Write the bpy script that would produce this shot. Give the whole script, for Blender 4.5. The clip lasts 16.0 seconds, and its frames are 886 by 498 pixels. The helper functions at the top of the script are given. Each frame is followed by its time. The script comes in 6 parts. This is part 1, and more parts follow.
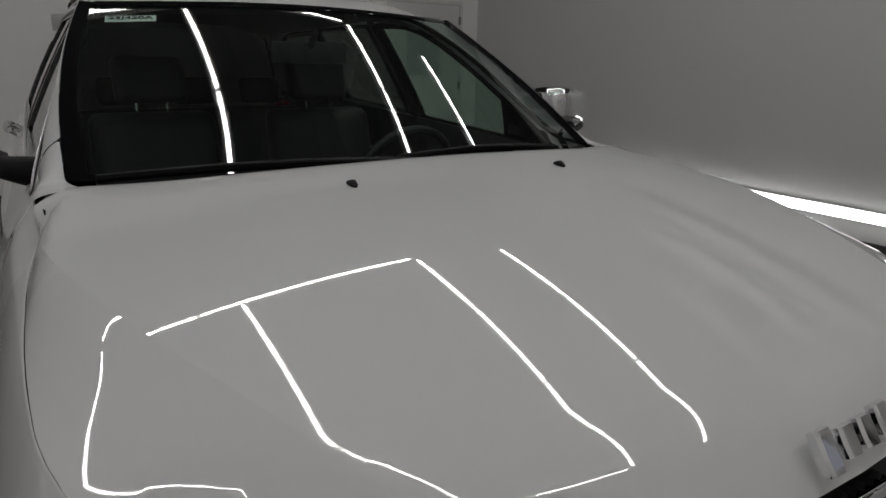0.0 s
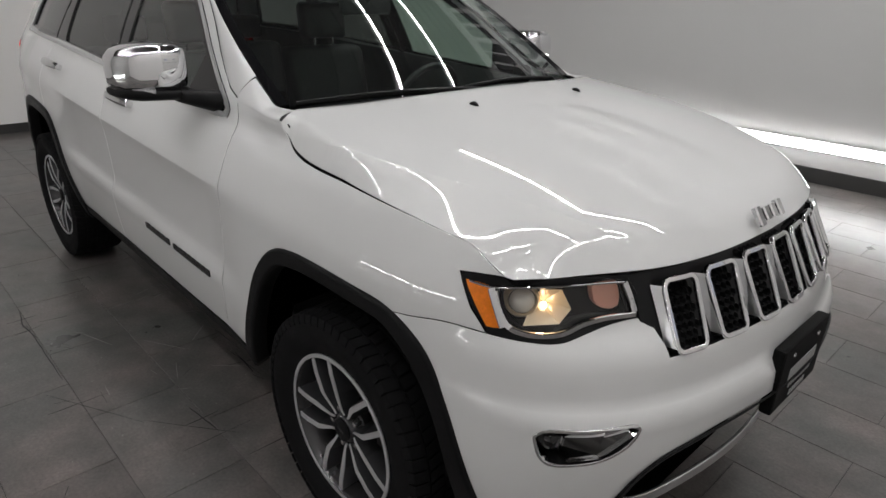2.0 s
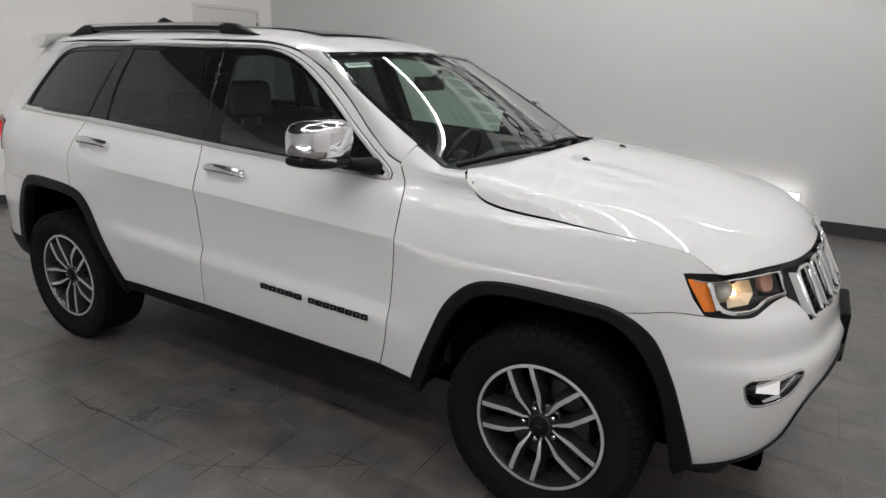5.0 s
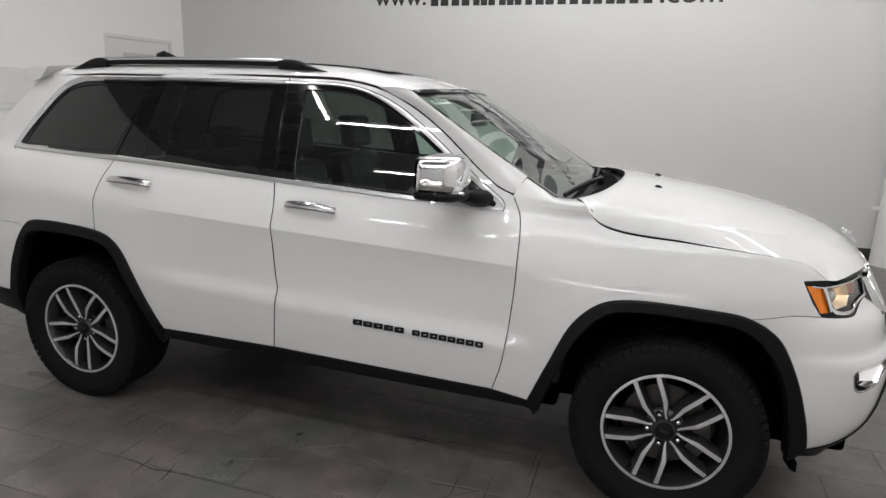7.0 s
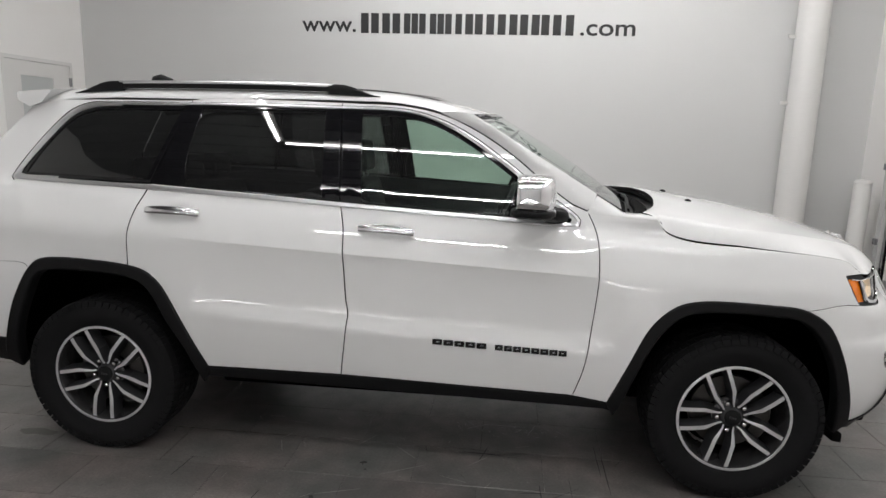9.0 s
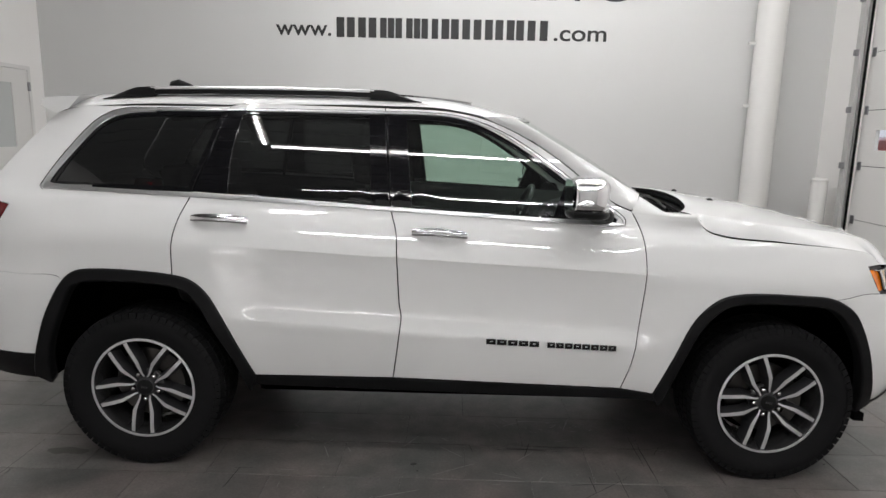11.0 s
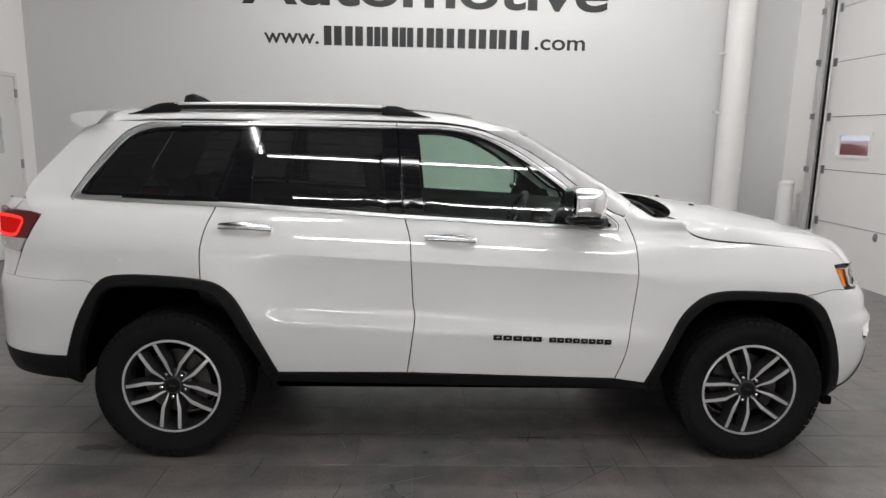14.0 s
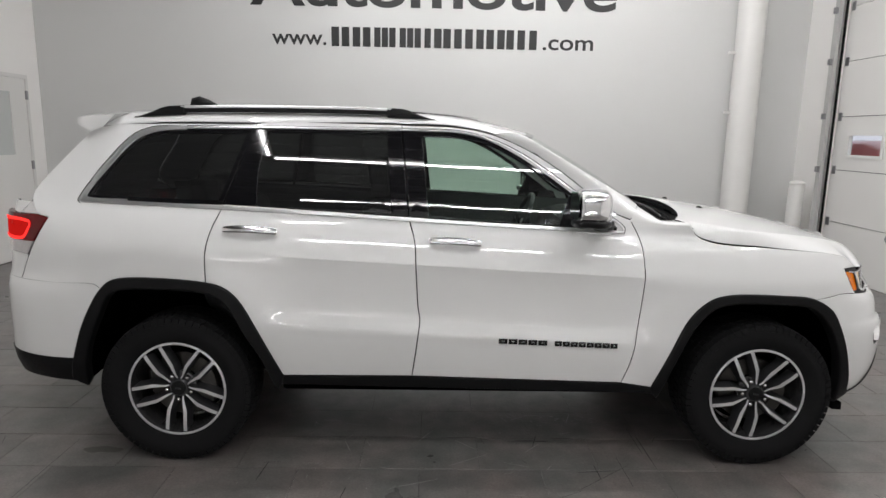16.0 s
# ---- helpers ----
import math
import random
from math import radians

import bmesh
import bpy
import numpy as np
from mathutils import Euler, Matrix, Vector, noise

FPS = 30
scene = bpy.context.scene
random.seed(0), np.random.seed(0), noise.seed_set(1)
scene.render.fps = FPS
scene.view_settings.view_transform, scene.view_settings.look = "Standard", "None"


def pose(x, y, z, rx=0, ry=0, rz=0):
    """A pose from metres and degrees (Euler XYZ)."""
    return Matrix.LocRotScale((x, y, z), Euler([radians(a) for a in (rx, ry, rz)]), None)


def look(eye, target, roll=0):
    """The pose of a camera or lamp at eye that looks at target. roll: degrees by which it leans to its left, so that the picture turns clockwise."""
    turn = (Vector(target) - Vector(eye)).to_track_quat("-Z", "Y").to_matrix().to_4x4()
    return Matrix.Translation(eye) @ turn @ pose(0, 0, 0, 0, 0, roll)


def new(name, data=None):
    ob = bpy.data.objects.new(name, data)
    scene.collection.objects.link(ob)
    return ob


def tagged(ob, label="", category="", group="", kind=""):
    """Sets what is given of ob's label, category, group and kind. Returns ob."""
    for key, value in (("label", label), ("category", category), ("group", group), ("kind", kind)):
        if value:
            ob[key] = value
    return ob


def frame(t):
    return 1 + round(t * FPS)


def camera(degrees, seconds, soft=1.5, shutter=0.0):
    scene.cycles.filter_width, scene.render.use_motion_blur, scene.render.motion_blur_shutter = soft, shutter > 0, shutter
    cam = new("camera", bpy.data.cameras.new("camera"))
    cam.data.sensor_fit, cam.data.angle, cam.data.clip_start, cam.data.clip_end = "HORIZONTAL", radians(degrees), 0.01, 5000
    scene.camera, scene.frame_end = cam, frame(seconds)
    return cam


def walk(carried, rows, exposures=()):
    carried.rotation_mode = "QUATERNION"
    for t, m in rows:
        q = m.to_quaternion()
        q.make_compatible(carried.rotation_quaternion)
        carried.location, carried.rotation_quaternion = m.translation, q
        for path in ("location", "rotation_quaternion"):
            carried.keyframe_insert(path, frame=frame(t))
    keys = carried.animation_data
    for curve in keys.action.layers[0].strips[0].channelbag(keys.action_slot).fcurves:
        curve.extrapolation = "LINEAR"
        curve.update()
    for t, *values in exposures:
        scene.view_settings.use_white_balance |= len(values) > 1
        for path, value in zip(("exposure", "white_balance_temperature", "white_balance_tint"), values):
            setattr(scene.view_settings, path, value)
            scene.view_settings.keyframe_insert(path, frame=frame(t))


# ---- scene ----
cam = camera(70.1, 16.0)
PATH = [
    (0, (2.493, -0.787, 1.492), (0.874, 0.241, 0.924), 0.8),
    (0.5, (2.529, -1.07, 1.508), (1.003, 0.035, 0.838), 1.7),
    (1, (2.621, -1.316, 1.526), (1.167, -0.164, 0.78), 1.6),
    (1.5, (2.713, -1.547, 1.565), (1.339, -0.312, 0.799), 1.7),
    (2, (2.75, -1.754, 1.597), (1.423, -0.468, 0.832), 1.8),
    (2.5, (2.67, -1.885, 1.591), (1.382, -0.511, 0.917), 1.9),
    (3, (2.533, -2.037, 1.561), (1.321, -0.563, 0.963), 2.1),
    (3.5, (2.46, -2.235, 1.57), (1.318, -0.702, 0.984), 2.0),
    (4, (2.404, -2.505, 1.607), (1.311, -0.933, 1.028), 1.9),
    (4.2, (2.359, -2.57, 1.612), (1.292, -0.981, 1.03), 1.9),
    (6.3, (1.644, -3.179, 1.638), (0.918, -1.382, 1.144), 1.7),
    (6.5, (1.543, -3.222, 1.615), (0.864, -1.403, 1.134), 1.9),
    (7, (1.296, -3.31, 1.611), (0.703, -1.457, 1.151), 1.9),
    (7.5, (1.047, -3.496, 1.601), (0.541, -1.607, 1.18), 1.9),
    (8, (0.85, -3.609, 1.609), (0.457, -1.688, 1.212), 1.7),
    (8.5, (0.637, -3.598, 1.584), (0.344, -1.657, 1.202), 1.7),
    (9, (0.443, -3.592, 1.579), (0.242, -1.637, 1.206), 1.6),
    (11.5, (-0.127, -3.748, 1.574), (-0.125, -1.78, 1.219), 1.2),
    (12, (-0.201, -3.841, 1.599), (-0.175, -1.872, 1.248), 1.2),
    (12.5, (-0.217, -3.915, 1.622), (-0.178, -1.947, 1.271), 1.1),
    (13, (-0.224, -3.929, 1.63), (-0.175, -1.961, 1.277), 1.1),
    (13.5, (-0.222, -3.923, 1.63), (-0.165, -1.955, 1.276), 1.1),
    (14, (-0.218, -3.915, 1.629), (-0.155, -1.947, 1.275), 1.1),
    (14.5, (-0.207, -3.92, 1.644), (-0.144, -1.952, 1.289), 1.1),
    (15, (-0.199, -3.914, 1.648), (-0.144, -1.947, 1.294), 1.1),
    (15.5, (-0.203, -3.911, 1.646), (-0.157, -1.943, 1.292), 1.0),
    (16, (-0.199, -3.901, 1.645), (-0.164, -1.933, 1.289), 1.0),
]
EXPOSURE = [(0, -1.52), (0.5, -1.56), (1, -1.12), (1.5, -0.72), (2, -0.38), (2.5, -0.40), (3, -0.44), (3.5, -0.42), (4.2, -0.16), (6.3, 0.10), (7, 0.17), (9, 0.24), (12, 0.28), (16, 0.28)]
walk(cam, [(t, look(eye, target, roll)) for t, eye, target, roll in PATH], EXPOSURE)

# ---------------------------------------------------------------- light
world = bpy.data.worlds.new("world")
scene.world = world
world.use_nodes = True
world.node_tree.nodes["Background"].inputs[0].default_value = (0.6, 0.65, 0.7, 1)
world.node_tree.nodes["Background"].inputs[1].default_value = 0.25

TUBE_POWER = 63.0     # ceiling tubes
STRIP_POWER = 20.0    # strip low on the long wall
CEIL = 4.75           # ceiling height
WALL_N, WALL_S, WALL_W, WALL_E = 4.75, -6.6, -5.4, 4.75


# ---------------------------------------------------------------- materials
def material(name):
    m = bpy.data.materials.new(name)
    m.use_nodes = True
    nt = m.node_tree
    return m, nt, nt.nodes["Principled BSDF"]


def link(nt, a, b):
    nt.links.new(a, b)


def node(nt, kind, **values):
    n = nt.nodes.new(kind)
    for key, value in values.items():
        n.inputs[key].default_value = value
    return n


def surface(name, color, rough=0.5, metal=0.0, coat=0.0, grain=0.0, scale=60.0, bump=0.0, mottle=0.0, mottle_scale=2.5, spread=0.0, spec=0.5):
    """A principled surface with a coarse mottle, a fine grain and a bump."""
    m, nt, b = material(name)
    b.inputs["Roughness"].default_value = rough
    b.inputs["Metallic"].default_value = metal
    b.inputs["Coat Weight"].default_value = coat
    b.inputs["Coat Roughness"].default_value = 0.008
    b.inputs["Specular IOR Level"].default_value = spec
    b.inputs["Base Color"].default_value = (*color, 1)
    if not (grain or mottle or bump or spread):
        return m
    co = nt.nodes.new("ShaderNodeTexCoord")
    fine = node(nt, "ShaderNodeTexNoise", Scale=scale, Detail=6.0, Roughness=0.6)
    broad = node(nt, "ShaderNodeTexNoise", Scale=mottle_scale, Detail=5.0, Roughness=0.6)
    link(nt, co.outputs["Object"], fine.inputs["Vector"])
    link(nt, co.outputs["Object"], broad.inputs["Vector"])
    amount = node(nt, "ShaderNodeMath")
    amount.operation = "MULTIPLY_ADD"
    link(nt, fine.outputs["Fac"], amount.inputs[0])
    amount.inputs[1].default_value = grain * 2
    amount.inputs[2].default_value = 1 - grain - mottle - spread / 2
    more = node(nt, "ShaderNodeMath")
    more.operation = "MULTIPLY_ADD"
    link(nt, broad.outputs["Fac"], more.inputs[0])
    more.inputs[1].default_value = mottle * 2
    link(nt, amount.outputs[0], more.inputs[2])
    last = more
    if spread:
        info = nt.nodes.new("ShaderNodeObjectInfo")
        last = node(nt, "ShaderNodeMath")
        last.operation = "MULTIPLY_ADD"
        link(nt, info.outputs["Random"], last.inputs[0])
        last.inputs[1].default_value = spread
        link(nt, more.outputs[0], last.inputs[2])
    mix = nt.nodes.new("ShaderNodeVectorMath")
    mix.operation = "SCALE"
    mix.inputs[0].default_value = color
    link(nt, last.outputs[0], mix.inputs["Scale"])
    link(nt, mix.outputs[0], b.inputs["Base Color"])
    rr = node(nt, "ShaderNodeMapRange")
    link(nt, broad.outputs["Fac"], rr.inputs["Value"])
    rr.inputs["From Min"].default_value, rr.inputs["From Max"].default_value = 0.3, 0.7
    rr.inputs["To Min"].default_value, rr.inputs["To Max"].default_value = rough * 0.85, min(1.0, rough * 1.15)
    link(nt, rr.outputs[0], b.inputs["Roughness"])
    if bump:
        bp = node(nt, "ShaderNodeBump", Strength=bump, Distance=0.002)
        link(nt, fine.outputs["Fac"], bp.inputs["Height"])
        link(nt, bp.outputs["Normal"], b.inputs["Normal"])
    return m


def glass(name, tint, base=0.075, grey_mix=0.0):
    """Thin glass: a tinted see-through sheet whose gloss grows towards grazing angles."""
    m = bpy.data.materials.new(name)
    m.use_nodes = True
    nt = m.node_tree
    nt.nodes.remove(nt.nodes["Principled BSDF"])
    clear = nt.nodes.new("ShaderNodeBsdfTransparent")
    clear.inputs[0].default_value = (*tint, 1)
    gloss = nt.nodes.new("ShaderNodeBsdfGlossy")
    gloss.inputs["Roughness"].default_value = 0.0
    gloss.inputs["Color"].default_value = (1, 1, 1, 1)
    rim = node(nt, "ShaderNodeLayerWeight", Blend=0.5)
    bend = node(nt, "ShaderNodeMath")
    bend.operation = "POWER"
    bend.inputs[1].default_value = 5.0
    link(nt, rim.outputs["Facing"], bend.inputs[0])
    fr = node(nt, "ShaderNodeMath")
    fr.operation = "MULTIPLY_ADD"
    fr.inputs[1].default_value, fr.inputs[2].default_value = 1 - base, base
    link(nt, bend.outputs[0], fr.inputs[0])
    mix = nt.nodes.new("ShaderNodeMixShader")
    link(nt, fr.outputs[0], mix.inputs[0])
    link(nt, clear.outputs[0], mix.inputs[1])
    link(nt, gloss.outputs[0], mix.inputs[2])
    last = mix
    # mixes an even grey diffuse share into the pane
    if grey_mix:
        veil = nt.nodes.new("ShaderNodeBsdfDiffuse")
        veil.inputs[0].default_value = (0.30, 0.305, 0.31, 1)
        last = nt.nodes.new("ShaderNodeMixShader")
        last.inputs[0].default_value = grey_mix
        link(nt, mix.outputs[0], last.inputs[1])
        link(nt, veil.outputs[0], last.inputs[2])
    link(nt, last.outputs[0], nt.nodes["Material Output"].inputs[0])
    return m


def glow(name, color, power):
    m = bpy.data.materials.new(name)
    m.use_nodes = True
    nt = m.node_tree
    nt.nodes.remove(nt.nodes["Principled BSDF"])
    e = node(nt, "ShaderNodeEmission", Strength=power)
    e.inputs[0].default_value = (*color, 1)
    link(nt, e.outputs[0], nt.nodes["Material Output"].inputs[0])
    return m


WHITE_PAINT = surface("white_paint", (0.745, 0.745, 0.74), 0.45, coat=1.0, spec=0.15)
WHITE_PAINT.node_tree.nodes["Principled BSDF"].inputs["Coat IOR"].default_value = 1.7
WHITE_PAINT.node_tree.nodes["Principled BSDF"].inputs["Coat Roughness"].default_value = 0.0
CHROME = surface("chrome", (0.82, 0.82, 0.83), 0.04, 1.0)
SATIN_CHROME = surface("satin_chrome", (0.74, 0.74, 0.75), 0.32, 1.0)
HANDLE_CHROME = surface("handle_chrome", (0.72, 0.72, 0.73), 0.17, 1.0)
BARREL = surface("grey_wheel_barrel", (0.075, 0.073, 0.075), 0.24, 0.7, grain=0.05, scale=120)
DISC = surface("dark_brake_disc", (0.06, 0.057, 0.054), 0.4, 0.8, grain=0.1, scale=80)
ALLOY = surface("machined_alloy", (0.56, 0.56, 0.57), 0.38, 0.45, grain=0.06, scale=240)
ALLOY_DARK = surface("dark_alloy", (0.045, 0.045, 0.048), 0.32, 0.4, coat=0.5, grain=0.04, scale=200)
CLAD = surface("black_plastic", (0.007, 0.007, 0.0075), 0.42, spec=0.14, grain=0.10, scale=700, bump=0.25, mottle=0.12, mottle_scale=5)
SATIN_BLACK = surface("satin_black", (0.005, 0.005, 0.0055), 0.30, spec=0.22)
GLOSS_BLACK = surface("gloss_black", (0.006, 0.006, 0.007), 0.06, coat=0.2, spec=0.35)
RUBBER = surface("tyre_rubber", (0.0095, 0.0095, 0.010), 0.72, spec=0.08, grain=0.2, scale=160, bump=0.3, mottle=0.2, mottle_scale=9)
# near-black base puts the shade of cavities and underside into the colour
DARK = surface("cavity_shade", (0.0015, 0.0015, 0.0015), 0.95, spec=0.0)
# rubber black, also the painted-in shade of panel gaps
SEAL_AND_SHADE = surface("seal_and_gap_shade", (0.006, 0.006, 0.006), 0.8, spec=0.1)
TRIM = surface("dash_plastic", (0.016, 0.016, 0.017), 0.55, grain=0.1, scale=500, bump=0.3)
LINING = surface("grey_door_lining", (0.15, 0.155, 0.155), 0.6, grain=0.08, scale=300)
LEATHER = surface("black_leather", (0.020, 0.020, 0.022), 0.45, grain=0.15, scale=300, bump=0.35)
HEADLINER = surface("grey_headliner", (0.22, 0.22, 0.21), 0.9, grain=0.05, scale=400)
GLASS_FRONT = glass("clear_glass", (0.66, 0.80, 0.72), grey_mix=0.022)
GLASS_SHIELD = glass("windshield_glass", (0.70, 0.82, 0.76), base=0.105, grey_mix=0.016)
GLASS_DARK = glass("privacy_glass", (0.13, 0.137, 0.135), base=0.055, grey_mix=0.03)
LENS = glass("lamp_lens", (0.92, 0.92, 0.92), 0.05)
AMBER = surface("amber_reflector", (0.92, 0.23, 0.008), 0.2, coat=0.5, grain=0.25, scale=110, bump=0.8, mottle=0.1, mottle_scale=30)
RED_LENS = surface("red_lens", (0.11, 0.003, 0.004), 0.15, spec=0.3)
RED_PANEL = glow("tail_light_panel", (1.0, 0.02, 0.015), 0.40)
RED_GLOW = glow("tail_light_glow", (1.0, 0.03, 0.025), 1.6)
AMBER_GLOW = glow("marker_glow", (1.0, 0.35, 0.03), 1.6)
WARM_GLOW = glow("bulb_glow", (1.0, 0.78, 0.56), 10.0)
PAPER = surface("paper_tag", (0.72, 0.80, 0.76), 0.7)
INK = surface("black_ink", (0.01, 0.01, 0.01), 0.6)
PLATE_INK = surface("grey_print", (0.42, 0.42, 0.42), 0.5)
STEEL = surface("grey_steel", (0.30, 0.30, 0.31), 0.35, 0.9, grain=0.1, scale=80)
TUBE = glow("tube_light", (0.995, 0.985, 0.985), TUBE_POWER)
STRIP = glow("strip_light", (0.995, 0.985, 0.985), STRIP_POWER)
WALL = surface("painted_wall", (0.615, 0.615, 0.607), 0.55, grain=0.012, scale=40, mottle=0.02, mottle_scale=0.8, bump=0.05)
# side walls: base colour raised above WALL to stand in for missing light
WALL_SIDE = surface("side_wall_with_light", (0.88, 0.865, 0.845), 0.5, grain=0.012, scale=40, mottle=0.02, mottle_scale=0.8, bump=0.05)
DOOR_PAINT = surface("white_door_paint", (0.74, 0.73, 0.71), 0.4, grain=0.01, scale=60, mottle=0.02)
BASE = surface("dark_base", (0.035, 0.034, 0.033), 0.5, grain=0.08, scale=90)
ROOF_DECK = surface("dark_ceiling", (0.045, 0.042, 0.040), 0.7, grain=0.1, scale=30, mottle=0.1)


def tile_material():
    """Stone-grey porcelain: brown and green-grey clouds, fine grain, worn gloss."""
    m, nt, b = material("grey_floor_tile")
    co = nt.nodes.new("ShaderNodeNewGeometry")
    info = nt.nodes.new("ShaderNodeObjectInfo")
    far = node(nt, "ShaderNodeTexNoise", Scale=1.7, Detail=5.0, Roughness=0.55)
    near_by = node(nt, "ShaderNodeTexNoise", Scale=7.0, Detail=5.0, Roughness=0.6)
    fine = node(nt, "ShaderNodeTexNoise", Scale=85.0, Detail=4.0, Roughness=0.6)
    for t in (far, near_by, fine):
        link(nt, co.outputs["Position"], t.inputs["Vector"])
    hue = nt.nodes.new("ShaderNodeValToRGB")
    hue.color_ramp.elements[0].position, hue.color_ramp.elements[1].position = 0.36, 0.64
    hue.color_ramp.elements[0].color, hue.color_ramp.elements[1].color = (0.098, 0.098, 0.094, 1), (0.148, 0.126, 0.119, 1)
    link(nt, far.outputs["Fac"], hue.inputs[0])

    def grade(source, lo, hi, a, c):
        r = node(nt, "ShaderNodeMapRange")
        link(nt, source, r.inputs["Value"])
        for key, value in (("From Min", lo), ("From Max", hi), ("To Min", a), ("To Max", c)):
            r.inputs[key].default_value = value
        return r.outputs[0]

    def times(p, q):
        x = nt.nodes.new("ShaderNodeMath")
        x.operation = "MULTIPLY"
        link(nt, p, x.inputs[0])
        link(nt, q, x.inputs[1])
        return x.outputs[0]
    k = times(grade(near_by.outputs["Fac"], 0.3, 0.7, 0.74, 1.28), grade(fine.outputs["Fac"], 0.3, 0.7, 0.78, 1.22))
    k = times(k, grade(info.outputs["Random"], 0, 1, 0.90, 1.10))
    mix = nt.nodes.new("ShaderNodeVectorMath")
    mix.operation = "SCALE"
    link(nt, hue.outputs[0], mix.inputs[0])
    link(nt, k, mix.inputs["Scale"])
    link(nt, mix.outputs[0], b.inputs["Base Color"])
    link(nt, grade(far.outputs["Fac"], 0.3, 0.7, 0.27, 0.32), b.inputs["Roughness"])
    b.inputs["Specular IOR Level"].default_value = 0.70
    return m


TILE = tile_material()
GROUT = surface("grey_grout", (0.095, 0.090, 0.086), 0.8, grain=0.1, scale=90)
FROST = surface("frosted_pane", (0.52, 0.54, 0.53), 0.35)


# ---------------------------------------------------------------- mesh tools
def mesh_object(name, verts, faces, mat, parent=None, label="", smooth=False, normals=None):
    me = bpy.data.meshes.new(name)
    me.from_pydata([tuple(v) for v in verts], [], [tuple(f) for f in faces])
    me.materials.append(mat)
    if smooth:
        me.polygons.foreach_set("use_smooth", [True] * len(me.polygons))
    me.update()
    if normals is not None:
        me.normals_split_custom_set_from_vertices([tuple(n) for n in normals])
    ob = new(name, me)
    if parent is not None:
        ob.parent = parent
    if label:
        tagged(ob, label)
    return ob


def part(name, bm, mat, parent=None, label="", smooth=False, angle=None):
    """Links a bmesh as one mesh object under a thing or a part."""
    bmesh.ops.recalc_face_normals(bm, faces=bm.faces[:])
    me = bpy.data.meshes.new(name)
    if smooth:
        for f in bm.faces:
            f.smooth = True
        if angle:
            for e in bm.edges:
                if len(e.link_faces) == 2 and e.calc_face_angle(0) > radians(angle):
                    e.smooth = False
    bm.to_mesh(me)
    bm.free()
    me.materials.append(mat)
    ob = new(name, me)
    if parent is not None:
        ob.parent = parent
    if label:
        tagged(ob, label)
    return ob


def box_bm(lo, hi, bevel=0.0, seg=2, bm=None):
    own = bm is None
    bm = bm or bmesh.new()
    made = bmesh.ops.create_cube(bm, size=1.0)["verts"]
    c = [(a + b) / 2 for a, b in zip(lo, hi)]
    s = [b - a for a, b in zip(lo, hi)]
    for v in made:
        v.co = Vector([c[i] + v.co[i] * s[i] for i in range(3)])
    if bevel and own:
        bmesh.ops.bevel(bm, geom=bm.edges[:], offset=bevel, segments=seg, affect="EDGES", profile=0.6)
    return bm


def empty(name, label, category, group="", kind="", at=(0, 0, 0)):
    ob = new(name)
    ob.location = at
    return tagged(ob, label, category, group, kind)


def curve(xs, ys):
    """A smooth function through given values."""
    xs, ys = np.array(xs, float), np.array(ys, float)
    m = np.gradient(ys, xs) if len(xs) > 2 else np.full(len(xs), (ys[-1] - ys[0]) / (xs[-1] - xs[0]))

    def f(x):
        x = np.clip(x, xs[0], xs[-1])
        i = np.clip(np.searchsorted(xs, x) - 1, 0, len(xs) - 2)
        h = xs[i + 1] - xs[i]
        t = (x - xs[i]) / h
        return ys[i] * (1 + 2 * t) * (1 - t) ** 2 + h * m[i] * t * (1 - t) ** 2 + ys[i + 1] * t * t * (3 - 2 * t) + h * m[i + 1] * t * t * (t - 1)
    return f


def soft(xs, ys, sigma):
    """The same with its small waves smoothed away."""
    f = curve(xs, ys)
    n = 700
    t = np.linspace(xs[0], xs[-1], n)
    y = np.array([float(f(q)) for q in t])
    dt = t[1] - t[0]
    m = int(4 * sigma / dt) + 1
    pad = np.r_[y[0] - (y[1] - y[0]) * np.arange(m, 0, -1), y, y[-1] + (y[-1] - y[-2]) * np.arange(1, m + 1)]
    w = np.exp(-0.5 * (np.arange(-m, m + 1) * dt / sigma) ** 2)
    return curve(t, np.convolve(pad, w / w.sum(), "valid"))


def sst(a, b, x):
    t = np.clip((x - a) / (b - a), 0, 1)
    return t * t * (3 - 2 * t)


def spl(pts, step=0.02):
    """Points along a smooth line through the given ones."""
    p = [np.array(q, float) for q in pts]
    p = [2 * p[0] - p[1]] + p + [2 * p[-1] - p[-2]]
    out = []
    for a, b, c, d in zip(p, p[1:], p[2:], p[3:]):
        la, lb, lc = [max(np.linalg.norm(q - r), 1e-6) ** 0.5 for q, r in ((b, a), (c, b), (d, c))]
        n = max(2, int(np.linalg.norm(c - b) / step))
        for k in range(n):
            t = k / n
            m1 = (c - b) - lb * ((c - a) / (la + lb) - (b - a) / la) if la else c - b
            m1 = lb * ((b - a) / la - (c - a) / (la + lb) + (c - b) / lb)
            m2 = lb * ((c - b) / lb - (d - b) / (lb + lc) + (d - c) / lc)
            out.append(b * (2 * t ** 3 - 3 * t * t + 1) + m1 * (t ** 3 - 2 * t * t + t) + c * (-2 * t ** 3 + 3 * t * t) + m2 * (t ** 3 - t * t))
    out.append(p[-2])
    return out


def straight(pts, step=0.02):
    out = []
    for a, b in zip(pts, pts[1:]):
        a, b = np.array(a, float), np.array(b, float)
        n = max(1, int(np.linalg.norm(b - a) / step))
        out += [a + (b - a) * k / n for k in range(n)]
    return out + [np.array(pts[-1], float)]


